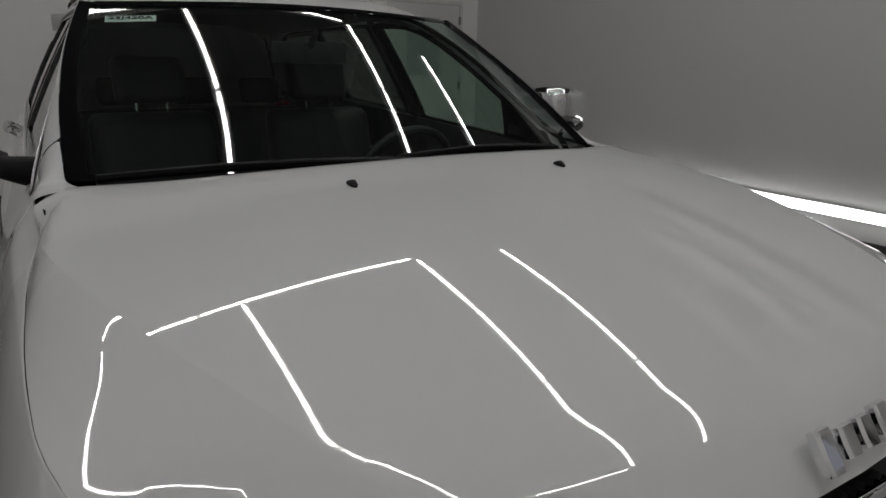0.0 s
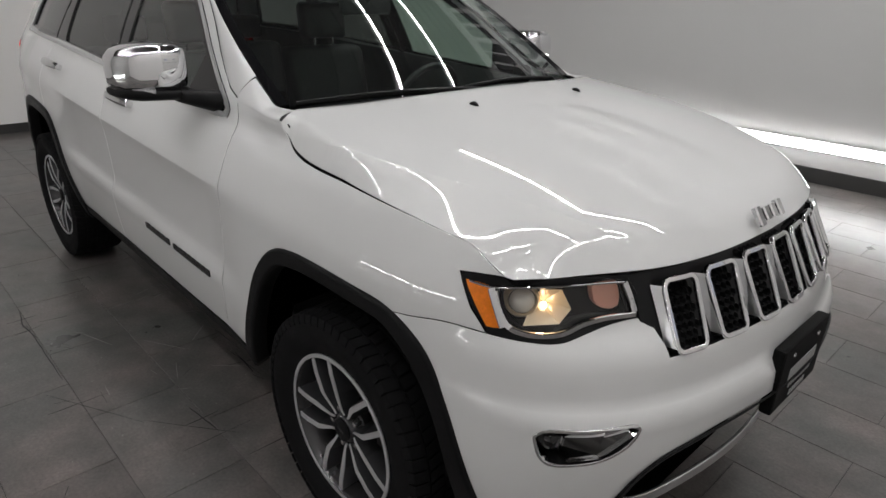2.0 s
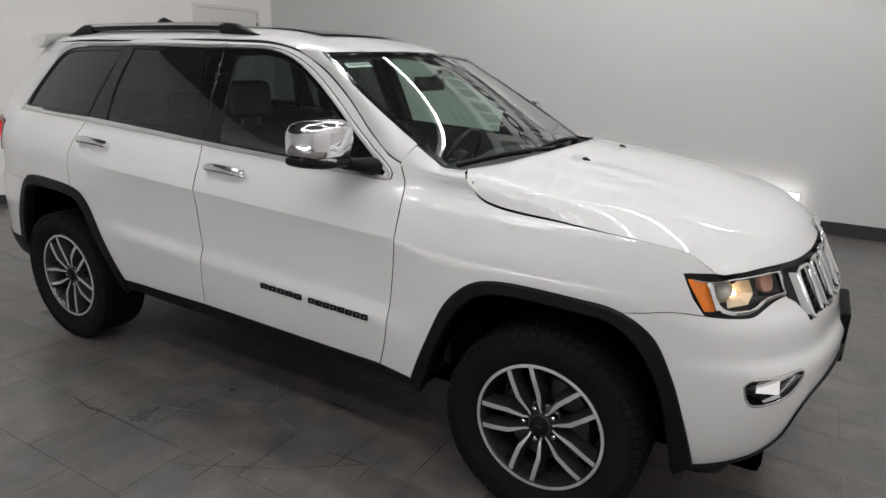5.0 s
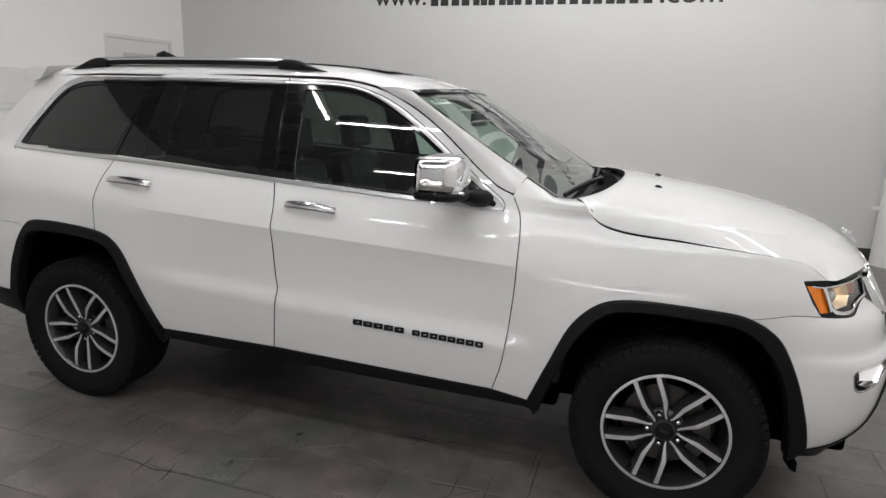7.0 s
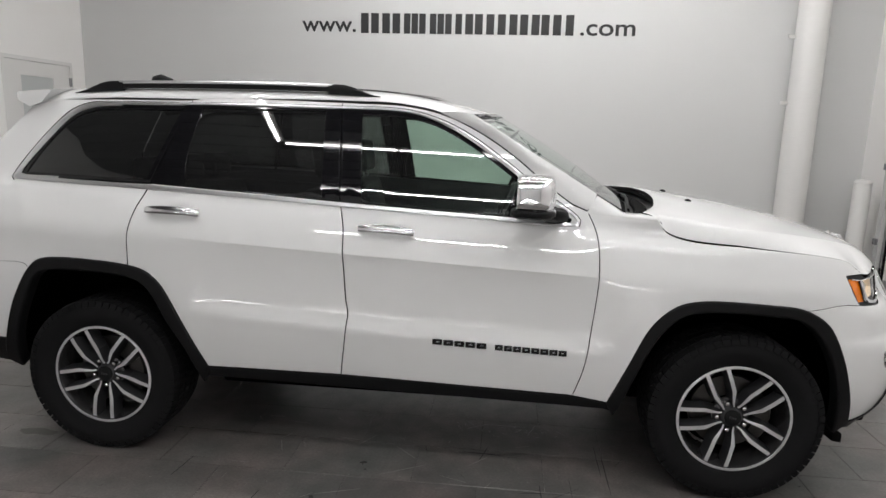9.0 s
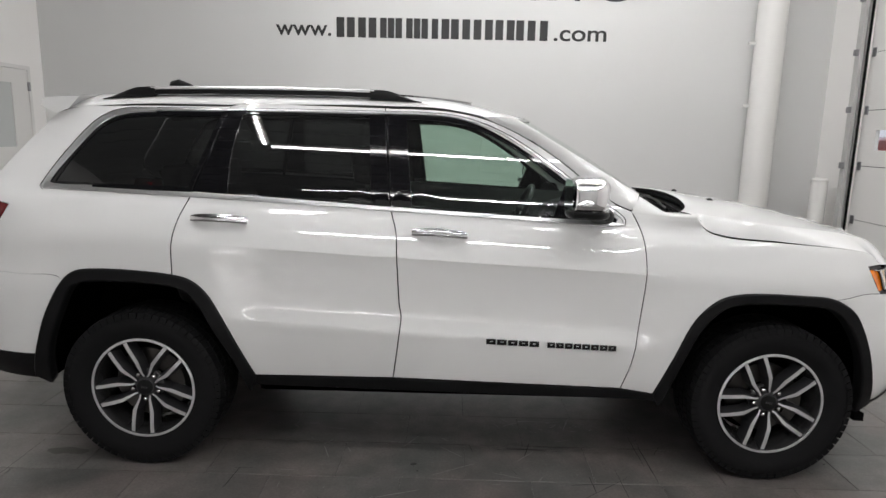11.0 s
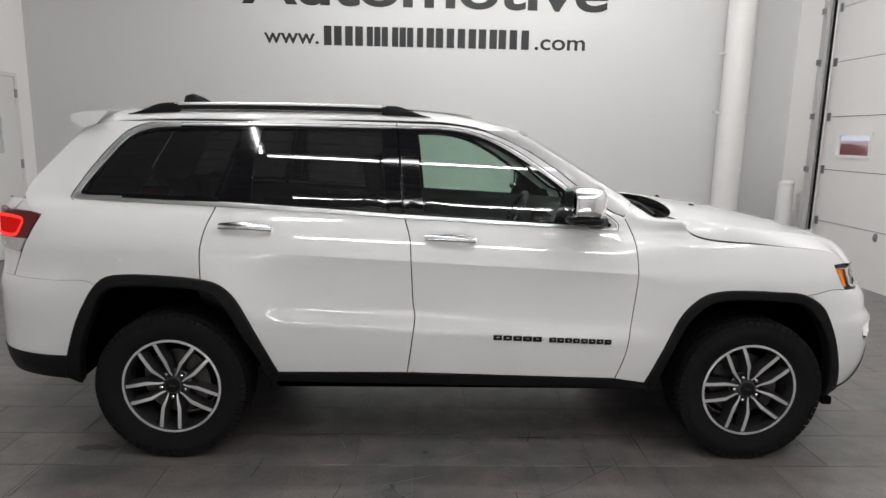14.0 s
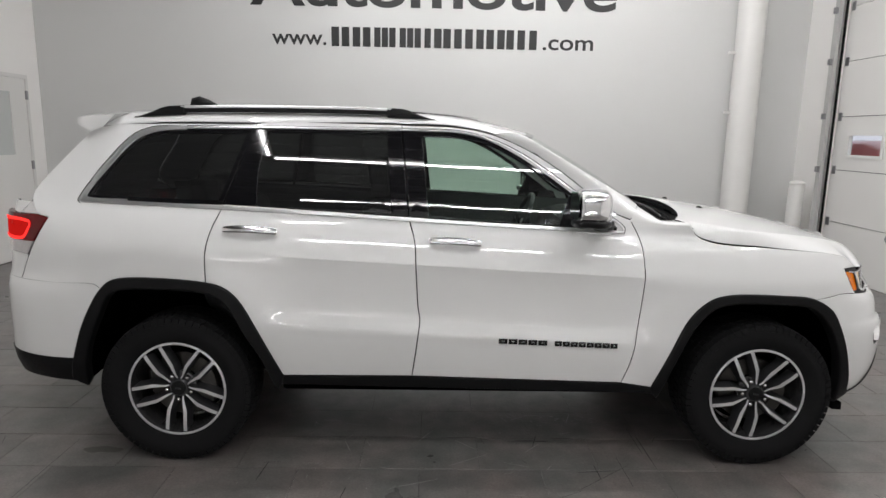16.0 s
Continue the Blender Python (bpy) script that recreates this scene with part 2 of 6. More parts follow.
def ring(*pieces):
    """A closed outline out of lines that meet end to end."""
    out = []
    for piece in pieces:
        for q in piece:
            if not out or np.linalg.norm(np.array(q) - out[-1]) > 0.002:
                out.append(np.array(q, float))
    while np.linalg.norm(out[0] - out[-1]) < 0.002:
        out.pop()
    return out


def area(poly):
    p = np.array(poly)
    q = np.roll(p, -1, 0)
    return 0.5 * np.sum(p[:, 0] * q[:, 1] - q[:, 0] * p[:, 1])


def shrink(poly, d):
    """The outline drawn in by d (out, if d is negative)."""
    p = np.array(poly)
    if area(p) < 0:
        p = p[::-1]
    t = np.roll(p, -1, 0) - np.roll(p, 1, 0)
    t /= np.linalg.norm(t, axis=1, keepdims=True) + 1e-9
    return [q for q in p + d * np.stack([-t[:, 1], t[:, 0]], 1)]


def inside(pts, poly):
    p = np.array(poly)
    q = np.roll(p, -1, 0)
    x, y = pts[:, 0][:, None], pts[:, 1][:, None]
    hit = ((p[:, 1] > y) != (q[:, 1] > y)) & (x < (q[:, 0] - p[:, 0]) * (y - p[:, 1]) / (q[:, 1] - p[:, 1] + 1e-12) + p[:, 0])
    return hit.sum(1) % 2 == 1


def near(pts, poly):
    p = np.array(poly)
    return np.sqrt(((pts[:, None] - p[None]) ** 2).sum(-1)).min(1)


HEART = lambda p: np.array([min(max(p[0], -1.5), 1.2), 0.0, 0.75])


def patch(name, outline, f, mat, parent, label="", holes=(), step=0.035, thick=0.014, lift=0.0, away=None, roll=0.002, black=None, lines=()):
    """A sheet on the surface f(u, v), cut along an outline, with turned-in edges. Its shading follows the surface itself."""
    from mathutils.geometry import delaunay_2d_cdt
    loops = [outline] + list(holes)
    pts, edges = [], []
    for lp in loops:
        n0 = len(pts)
        pts += [tuple(q) for q in lp]
        edges += [(n0 + k, n0 + (k + 1) % len(lp)) for k in range(len(lp))]
    lined = []
    for line in lines:
        q = np.array(line)
        ok = inside(q, outline) & (near(q, outline) > 0.008)
        for h in holes:
            ok &= ~inside(q, h) & (near(q, h) > 0.008)
        for k in range(len(q)):
            if ok[k]:
                if k and ok[k - 1]:
                    edges.append((len(pts) - 1, len(pts)))
                pts.append(tuple(q[k]))
                lined.append(tuple(q[k]))
    arr = np.array(outline)
    lo, hi = arr.min(0), arr.max(0)
    gx, gy = np.arange(lo[0] + step / 2, hi[0], step), np.arange(lo[1] + step / 2, hi[1], step)
    if len(gx) and len(gy):
        g = np.stack(np.meshgrid(gx, gy), -1).reshape(-1, 2)
        keep = inside(g, outline)
        for h in holes:
            keep &= ~inside(g, h)
        g = g[keep]
        if len(g):
            for lp in loops + ([lined] if lined else []):
                g = g[near(g, lp) > step * 0.45]
                if not len(g):
                    break
        pts += [tuple(q) for q in g]
    vs, es, fs, *_ = delaunay_2d_cdt([Vector(q) for q in pts], edges, [], 1, 1e-6)
    mid = np.array([np.mean([vs[i][:] for i in t], axis=0) for t in fs])
    keep = inside(mid, outline)
    for h in holes:
        keep &= ~inside(mid, h)
    fs = [t for t, k in zip(fs, keep) if k]
    used = {i: n for n, i in enumerate(sorted({i for t in fs for i in t}))}
    vs = [vs[i] for i in used]
    fs = [[used[i] for i in t] for t in fs]
    middle = away or HEART
    e = 2e-3
    P = np.array([f(v[0], v[1]) for v in vs])
    N = []
    for v, p in zip(vs, P):
        n = np.cross(f(v[0] + e, v[1]) - f(v[0] - e, v[1]), f(v[0], v[1] + e) - f(v[0], v[1] - e))
        n /= np.linalg.norm(n) + 1e-12
        N.append(n if n @ (p - middle(p)) > 0 else -n)
    N = np.array(N)
    verts, normals = list(P + N * lift), list(N)
    faces = []
    for t in fs:
        t = list(t)
        a, b, c = (P[i] for i in t[:3])
        faces.append(t if np.cross(b - a, c - a) @ N[t[0]] > 0 else t[::-1])
    count = {}
    for t in faces:
        for a, b in zip(t, t[1:] + t[:1]):
            count[(a, b)] = 1
    rim = [(a, b) for a, b in count if (b, a) not in count]
    if thick:
        first, second = {}, {}
        side = {}
        for a, b in rim:
            d = P[b] - P[a]
            o = np.cross(d, N[a])
            o /= np.linalg.norm(o) + 1e-12
            for i in (a, b):
                side[i] = side.get(i, 0) + o
        for i, o in side.items():
            o = o / (np.linalg.norm(o) + 1e-12)
            first[i] = len(verts)
            verts.append(P[i] + N[i] * (lift - roll) + o * roll)
            normals.append(o * 0.9 + N[i] * 0.3)
            second[i] = len(verts)
            verts.append(P[i] + N[i] * (lift - thick) + o * roll)
            normals.append(o)
        for a, b in rim:
            faces.append([b, a, first[a], first[b]])
            faces.append([first[b], first[a], second[a], second[b]])
    ob = mesh_object(name, verts, faces, mat, parent, label, True, [n / (np.linalg.norm(n) + 1e-12) for n in normals])
    if lined:
        # sharp creases: at the lines each face shades with its own side of the surface
        on = {i for i, v in enumerate(vs) if min(abs(v[0] - q[0]) + abs(v[1] - q[1]) for q in lined) < 1e-4}
        sharp = []
        for t in faces:
            if any(i in on for i in t) and max(t) < len(vs):
                c = np.mean([vs[i][:] for i in t], axis=0)
                for i in t:
                    if i not in on:
                        sharp.append(normals[i])
                        continue
                    q = np.array(vs[i][:])
                    w = c - q
                    q = q + w / (np.linalg.norm(w) + 1e-9) * min(0.009, np.linalg.norm(w) * 0.9)
                    n = np.cross(f(q[0] + e, q[1]) - f(q[0] - e, q[1]), f(q[0], q[1] + e) - f(q[0], q[1] - e))
                    n /= np.linalg.norm(n) + 1e-12
                    sharp.append(n if n @ normals[i] > 0 else -n)
            else:
                sharp += [normals[i] for i in t]
        ob.data.normals_split_custom_set([tuple(n / (np.linalg.norm(n) + 1e-12)) for n in sharp])
    # turned-in edges of white panels go black to stand in for gap shade
    if thick and mat is WHITE_PAINT:
        ob.data.materials.append(SEAL_AND_SHADE)
        for k in range(len(faces) - 2 * len(rim) + 1, len(faces), 2):
            ob.data.polygons[k].material_index = 1
    if black:
        ob.data.materials.append(GLOSS_BLACK)
        n0 = len(vs)
        base = {i: i for i in range(n0)}
        if thick:
            base.update({k: i for i, k in first.items()})
            base.update({k: i for i, k in second.items()})
        for poly, t in zip(ob.data.polygons, faces):
            if black(*np.mean([vs[base[i]][:] for i in t], axis=0)):
                poly.material_index = 2
    return ob


def sweep(name, path, shape, mat, parent, label="", up=None, closed=False, scale=None, caps=True):
    """A strip or rod along a path: shape is a closed outline (across, out) in metres; up gives the outward way at each point."""
    path = [np.array(p, float) for p in path]
    n, m = len(path), len(shape)
    verts, faces = [], []
    for k, p in enumerate(path):
        a = path[(k - 1) % n] if closed else path[max(k - 1, 0)]
        b = path[(k + 1) % n] if closed else path[min(k + 1, n - 1)]
        t = (b - a) / (np.linalg.norm(b - a) + 1e-12)
        o = np.array(up(p) if callable(up) else (up if up is not None else (0, 0, 1)), float)
        o = o - t * (o @ t)
        o /= np.linalg.norm(o) + 1e-12
        r = np.cross(t, o)
        s = scale(k / (n - 1)) if scale else 1.0
        verts += [p + r * x * s + o * y * s for x, y in shape]
    for k in range(n if closed else n - 1):
        for j in range(m):
            a, b = k * m + j, k * m + (j + 1) % m
            c, d = ((k + 1) % n) * m + j, ((k + 1) % n) * m + (j + 1) % m
            faces.append((a, b, d, c))
    if caps and not closed:
        faces += [tuple(range(m))[::-1], tuple(range((n - 1) * m, n * m))]
    bm = bmesh.new()
    vs = [bm.verts.new(v) for v in verts]
    for f in faces:
        try:
            bm.faces.new([vs[i] for i in f])
        except ValueError:
            pass
    return part(name, bm, mat, parent, label, True, 40)


def round_shape(r, n=8, flat=1.0):
    return [(r * math.cos(2 * math.pi * k / n), r * flat * math.sin(2 * math.pi * k / n)) for k in range(n)]


def bar_shape(w, h, c=0.3):
    a, b = w / 2, h
    k = min(w, h) * c
    return [(-a, 0), (a, 0), (a, b - k), (a - k, b), (-a + k, b), (-a, b - k)]


def lathe(profile, n=64, axis_y=True, bm=None, close=False):
    """Turns (radius, along) pairs round the y axis."""
    bm = bm or bmesh.new()
    rows = []
    for k in range(n):
        a = 2 * math.pi * k / n
        rows.append([bm.verts.new((r * math.cos(a), y, r * math.sin(a))) for r, y in profile])
    for k in range(n):
        p, q = rows[k], rows[(k + 1) % n]
        for j in range(len(profile) - (0 if close else 1)):
            i = (j + 1) % len(profile)
            try:
                bm.faces.new((p[j], p[i], q[i], q[j]))
            except ValueError:
                pass
    return bm


def loft(rings, cap=True, bm=None):
    """A skin over rings of equal count."""
    bm = bm or bmesh.new()
    rows = [[bm.verts.new(tuple(p)) for p in r] for r in rings]
    m = len(rows[0])
    for p, q in zip(rows, rows[1:]):
        for j in range(m):
            bm.faces.new((p[j], p[(j + 1) % m], q[(j + 1) % m], q[j]))
    if cap:
        bm.faces.new(rows[0][::-1])
        bm.faces.new(rows[-1])
    return bm


def oval(cx, cy, cz, a, b, axis="x", n=20, power=2.6):
    """A ring round an axis, between an ellipse and a rectangle."""
    out = []
    for k in range(n):
        t = 2 * math.pi * k / n
        c, s = math.cos(t), math.sin(t)
        u, v = a * math.copysign(abs(c) ** (2 / power), c), b * math.copysign(abs(s) ** (2 / power), s)
        out.append({"x": (cx, cy + u, cz + v), "y": (cx + u, cy, cz + v), "z": (cx + u, cy + v, cz)}[axis])
    return out


# ---------------------------------------------------------------- the room
def slab(name, lo, hi, mat, label, category="wall"):
    return tagged(part(name, box_bm(lo, hi), mat), label, category, kind="structure")


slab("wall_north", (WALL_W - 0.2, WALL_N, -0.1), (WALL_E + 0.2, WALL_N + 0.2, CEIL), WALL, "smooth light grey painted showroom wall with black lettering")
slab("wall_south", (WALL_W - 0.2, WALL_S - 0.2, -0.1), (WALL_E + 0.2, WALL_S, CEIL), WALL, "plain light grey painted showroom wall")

# east wall: a pier beside the roller door, then the door's opening
GATE_Y0, GATE_Y1, GATE_TOP = 0.1, 4.02, 3.75
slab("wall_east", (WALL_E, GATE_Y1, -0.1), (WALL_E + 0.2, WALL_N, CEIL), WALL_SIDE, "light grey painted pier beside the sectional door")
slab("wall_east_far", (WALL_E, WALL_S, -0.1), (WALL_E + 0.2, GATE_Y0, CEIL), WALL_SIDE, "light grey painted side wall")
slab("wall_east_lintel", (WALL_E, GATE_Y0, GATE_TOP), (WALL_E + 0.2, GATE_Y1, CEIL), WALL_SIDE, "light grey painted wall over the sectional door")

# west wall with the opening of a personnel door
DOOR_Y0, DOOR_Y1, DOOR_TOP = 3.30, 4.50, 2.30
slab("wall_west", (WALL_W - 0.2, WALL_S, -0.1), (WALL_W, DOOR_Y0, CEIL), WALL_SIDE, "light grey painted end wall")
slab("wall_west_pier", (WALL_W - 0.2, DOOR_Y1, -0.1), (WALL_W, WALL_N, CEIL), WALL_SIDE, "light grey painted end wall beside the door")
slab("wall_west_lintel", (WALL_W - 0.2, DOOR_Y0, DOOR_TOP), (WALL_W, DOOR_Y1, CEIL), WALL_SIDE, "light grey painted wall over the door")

# skirting
for nm, lo, hi in (("baseboard", (WALL_W, WALL_N - 0.012, 0), (WALL_E - 0.012, WALL_N, 0.14)),
                   ("baseboard_pier", (WALL_E - 0.012, GATE_Y1 + 0.02, 0), (WALL_E, WALL_N, 0.14)),
                   ("baseboard_west", (WALL_W, WALL_S, 0), (WALL_W + 0.012, DOOR_Y0 - 0.08, 0.10))):
    tagged(part(nm, box_bm(lo, hi, 0.003, 1), BASE), "dark grey rubber cove base along the wall", "baseboard", kind="structure")

# ceiling: a dark ribbed deck
bm = bmesh.new()
box_bm((WALL_W - 0.2, WALL_S - 0.2, CEIL + 0.06), (WALL_E + 0.2, WALL_N + 0.2, CEIL + 0.2), bm=bm)
y = WALL_S
while y < WALL_N - 0.1:
    box_bm((WALL_W, y, CEIL), (WALL_E, y + 0.13, CEIL + 0.061), bm=bm)
    y += 0.30
tagged(part("ceiling", bm, ROOF_DECK), "dark brown ribbed metal deck ceiling", "ceiling", kind="structure")

# sectional door in the east wall
gate = empty("door_1", "closed white sectional overhead door with small windows", "garage door", kind="structure", at=(WALL_E + 0.05, 2.0, 0))
rows_z = [0.0, 0.66, 1.30, 1.945, 2.60, 3.24, 3.78]
for a, b in zip(rows_z, rows_z[1:]):
    bm = bmesh.new()
    if a == 1.30:
        cuts = [GATE_Y0 - 0.05, 0.35, 0.98, 1.75, 2.38, 3.12, 3.75, GATE_Y1 + 0.05]
        for k, (p, q) in enumerate(zip(cuts, cuts[1:])):
            if k % 2 == 0:
                box_bm((0, p - 2.0, a + 0.004), (0.05, q - 2.0, b - 0.004), bm=bm)
            else:
                box_bm((0, p - 2.0, a + 0.004), (0.05, q - 2.0, 1.455), bm=bm)
                box_bm((0, p - 2.0, 1.755), (0.05, q - 2.0, b - 0.004), bm=bm)
    else:
        box_bm((0, GATE_Y0 - 2.05, a + 0.004), (0.05, GATE_Y1 - 1.95, b - 0.004), bm=bm)
    panel = part("panel", bm, DOOR_PAINT, gate)
for z in rows_z[1:-1]:
    part("joint_seal", box_bm((0.02, GATE_Y0 - 2.04, z - 0.01), (0.03, GATE_Y1 - 1.96, z + 0.01)), SEAL_AND_SHADE, gate)
for p, q in ((0.35, 0.98), (1.75, 2.38), (3.12, 3.75)):
    bm = bmesh.new()
    lo, hi = 1.455, 1.755
    for c in (((-0.016, p - 2.0, lo), (0.03, q - 2.0, lo + 0.035)), ((-0.016, p - 2.0, hi - 0.035), (0.03, q - 2.0, hi)),
              ((-0.016, p - 2.0, lo + 0.035), (0.03, p - 1.965, hi - 0.035)), ((-0.016, q - 2.035, lo + 0.035), (0.03, q - 2.0, hi - 0.035))):
        box_bm(*c, bm=bm)
    fr = part("window_frame", bm, DOOR_PAINT, gate, "white plastic window surround")
    pane = part("pane", box_bm((0.012, p - 1.965, lo + 0.035), (0.018, q - 2.035, hi - 0.035)), LENS, fr, "clear window pane")
    pane.visible_shadow = False
for z in (0.66, 1.30, 1.945, 2.60, 3.24):
    for yy in (GATE_Y1 - 0.06, 2.4, 0.3):
        bm = box_bm((-0.012, yy - 2.04, z - 0.05), (0.0, yy - 1.98, z + 0.05), 0.003, 1)
        part("hinge", bm, STEEL, gate, "galvanised steel hinge")
part("lock_handle", loft([oval(-0.001, 0.87, 0.60, 0.035, 0.05, "x", 12), oval(-0.02, 0.87, 0.60, 0.02, 0.03, "x", 12)]), STEEL, gate, "small steel slide lock")

# track of the door
bm = bmesh.new()
box_bm((WALL_E - 0.10, GATE_Y1 + 0.045, 0.02), (WALL_E - 0.001, GATE_Y1 + 0.055, CEIL - 0.4), bm=bm)
box_bm((WALL_E - 0.10, GATE_Y1 - 0.02, 0.02), (WALL_E - 0.090, GATE_Y1 + 0.045, CEIL - 0.4), bm=bm)
box_bm((WALL_E - 0.10, GATE_Y1 - 0.03, 0.02), (WALL_E - 0.06, GATE_Y1 - 0.02, CEIL - 0.4), bm=bm)
track = tagged(part("door_track", bm, surface("dull_galvanised", (0.46, 0.46, 0.45), 0.55, 0.0, grain=0.15, scale=60)), "dull galvanised steel vertical track of the overhead door", "door track")
bm = bmesh.new()
box_bm((WALL_E - 0.030, GATE_Y1 - 0.045, 0.0), (WALL_E - 0.002, GATE_Y1 - 0.034, GATE_TOP), bm=bm)
part("weather_seal", bm, SEAL_AND_SHADE, track, "black rubber edge seal")
for z in (0.45, 1.30, 1.95, 2.6, 3.2):
    bm = bmesh.new()
    box_bm((WALL_E - 0.135, GATE_Y1 - 0.012, z - 0.035), (WALL_E - 0.06, GATE_Y1 + 0.035, z + 0.035), bm=bm)
    part("roller", bm, STEEL, track, "steel roller bracket")

# what stands outside the small windows
bm = box_bm((9.0, -6, -0.3), (9.1, 14, 6))
tagged(part("backdrop", bm, glow("outdoor_light", (0.86, 0.88, 1.0), 0.75)), "pale daylight beyond the sectional door", "backdrop", kind="structure")
slab("pavement", (WALL_E + 0.42, -6, -0.15), (9.0, 14, -0.05), surface("outdoor_concrete", (0.30, 0.30, 0.30), 0.8, grain=0.1, scale=20), "grey concrete outside the overhead door", "pavement")
red = empty("red_car", "tall red car parked outside beyond the overhead door", "car", at=(7.3, 7.3, -0.05))
RED = surface("red_car_paint", (0.70, 0.10, 0.10), 0.3, coat=1.0)
part("body", loft([oval(0, y, 0.74 + dz, a, b * 1.3, "y", 16, 3.5) for y, dz, a, b in ((-2.2, 0, 0.6, 0.22), (-2.0, 0.03, 0.82, 0.34), (0, 0.06, 0.88, 0.38), (1.9, 0.02, 0.84, 0.34), (2.2, 0, 0.6, 0.2))]), RED, red, smooth=True, angle=50)
part("cabin", loft([oval(0, y, 1.36, a, b, "y", 16, 3.0) for y, a, b in ((-1.5, 0.5, 0.15), (-0.9, 0.68, 0.36), (0.6, 0.70, 0.38), (1.3, 0.5, 0.15))]), RED, red, smooth=True, angle=50)
for yy in (-1.35, 1.35):
    for xx in (-0.80, 0.80):
        part("wheel", loft([oval(xx + d, yy, 0.32, 0.32, 0.32, "x", 20, 2.0) for d in (-0.1, 0.1)]), RUBBER, red, smooth=True, angle=50)

# personnel door in the west wall
door = empty("door_2", "closed white steel door with a frosted window", "door", kind="structure", at=(WALL_W - 0.03, (DOOR_Y0 + DOOR_Y1) / 2, 0))
h = (DOOR_Y1 - DOOR_Y0) / 2
bm = bmesh.new()
for lo, hi in (((-0.02, -h + 0.05, 0.01), (0.02, -h + 0.30, DOOR_TOP - 0.05)), ((-0.02, h - 0.35, 0.01), (0.02, h - 0.05, DOOR_TOP - 0.05)),
               ((-0.02, -h + 0.30, 0.01), (0.02, h - 0.35, 1.31)), ((-0.02, -h + 0.30, 2.08), (0.02, h - 0.35, DOOR_TOP - 0.05))):
    box_bm(lo, hi, bm=bm)
part("leaf", bm, DOOR_PAINT, door)
bm = bmesh.new()
for lo, hi in (((-0.05, -h, 0), (0.032, -h + 0.045, DOOR_TOP)), ((-0.05, h - 0.045, 0), (0.032, h, DOOR_TOP)), ((-0.05, -h + 0.045, DOOR_TOP - 0.045), (0.032, h - 0.045, DOOR_TOP))):
    box_bm(lo, hi, bm=bm)
part("door_frame", bm, DOOR_PAINT, door)
part("pane", box_bm((-0.006, -h + 0.30, 1.31), (0.006, h - 0.35, 2.08)), FROST, door, "grey frosted glass pane")
for z in (0.3, 1.17, 2.05):
    part("hinge", box_bm((0.02, h - 0.065, z - 0.055), (0.045, h - 0.03, z + 0.055), 0.004, 1), STEEL, door, "steel butt hinge")
part("lever_handle", box_bm((0.02, -h + 0.10, 1.0), (0.07, -h + 0.24, 1.03), 0.008, 2), STEEL, door, "brushed steel lever")

# a recessed white panel on the end wall
cab = empty("wall_panel", "white framed access panel on the end wall", "panel", at=(WALL_W, 1.85, 0))
bm = box_bm((0.001, -0.5, 1.36), (0.04, 0.5, 1.80), 0.006, 1)
part("panel_frame", bm, DOOR_PAINT, cab)
part("panel_leaf", box_bm((0.0395, -0.44, 1.42), (0.046, 0.44, 1.74), 0.002, 1), DOOR_PAINT, cab)

# down pipe in the corner, with its brackets
pipe = empty("down_pipe", "white painted round drain pipe with wall brackets", "pipe", at=(3.875, 4.565, 0))
prof = []
for z in np.linspace(0, CEIL, 25):
    prof.append(oval(0, 0, z, 0.172, 0.172, "z", 28, 2.0))
part("pipe_body", loft(prof), DOOR_PAINT, pipe, smooth=True, angle=50)
for z in (0.62, 2.0, 2.76):
    part("collar", loft([oval(0, 0, z - 0.03, 0.176, 0.176, "z", 28, 2.0), oval(0, 0, z + 0.03, 0.176, 0.176, "z", 28, 2.0)]), DOOR_PAINT, pipe, smooth=True, angle=50)
    part("bracket", box_bm((-0.26, -0.02, z - 0.02), (-0.172, 0.01, z + 0.02), 0.004, 1), DOOR_PAINT, pipe)

# bollard
boll = empty("bollard", "white painted steel bollard with a domed cap", "bollard", at=(4.50, 4.20, 0))
part("post", loft([oval(0, 0, z, 0.094, 0.094, "z", 28, 2.0) for z in (0, 0.4, 0.8, 1.09)]), DOOR_PAINT, boll, smooth=True, angle=50)
part("cap", loft([oval(0, 0, 1.09 + dz, 0.095 * r, 0.095 * r, "z", 28, 2.0) for dz, r in ((0, 1), (0.02, 0.97), (0.04, 0.8), (0.05, 0.4))]), DOOR_PAINT, boll, smooth=True)
part("foot_ring", loft([oval(0, 0, z, 0.099, 0.099, "z", 28, 2.0) for z in (0, 0.05)]), BASE, boll, "dark base ring", smooth=True, angle=50)


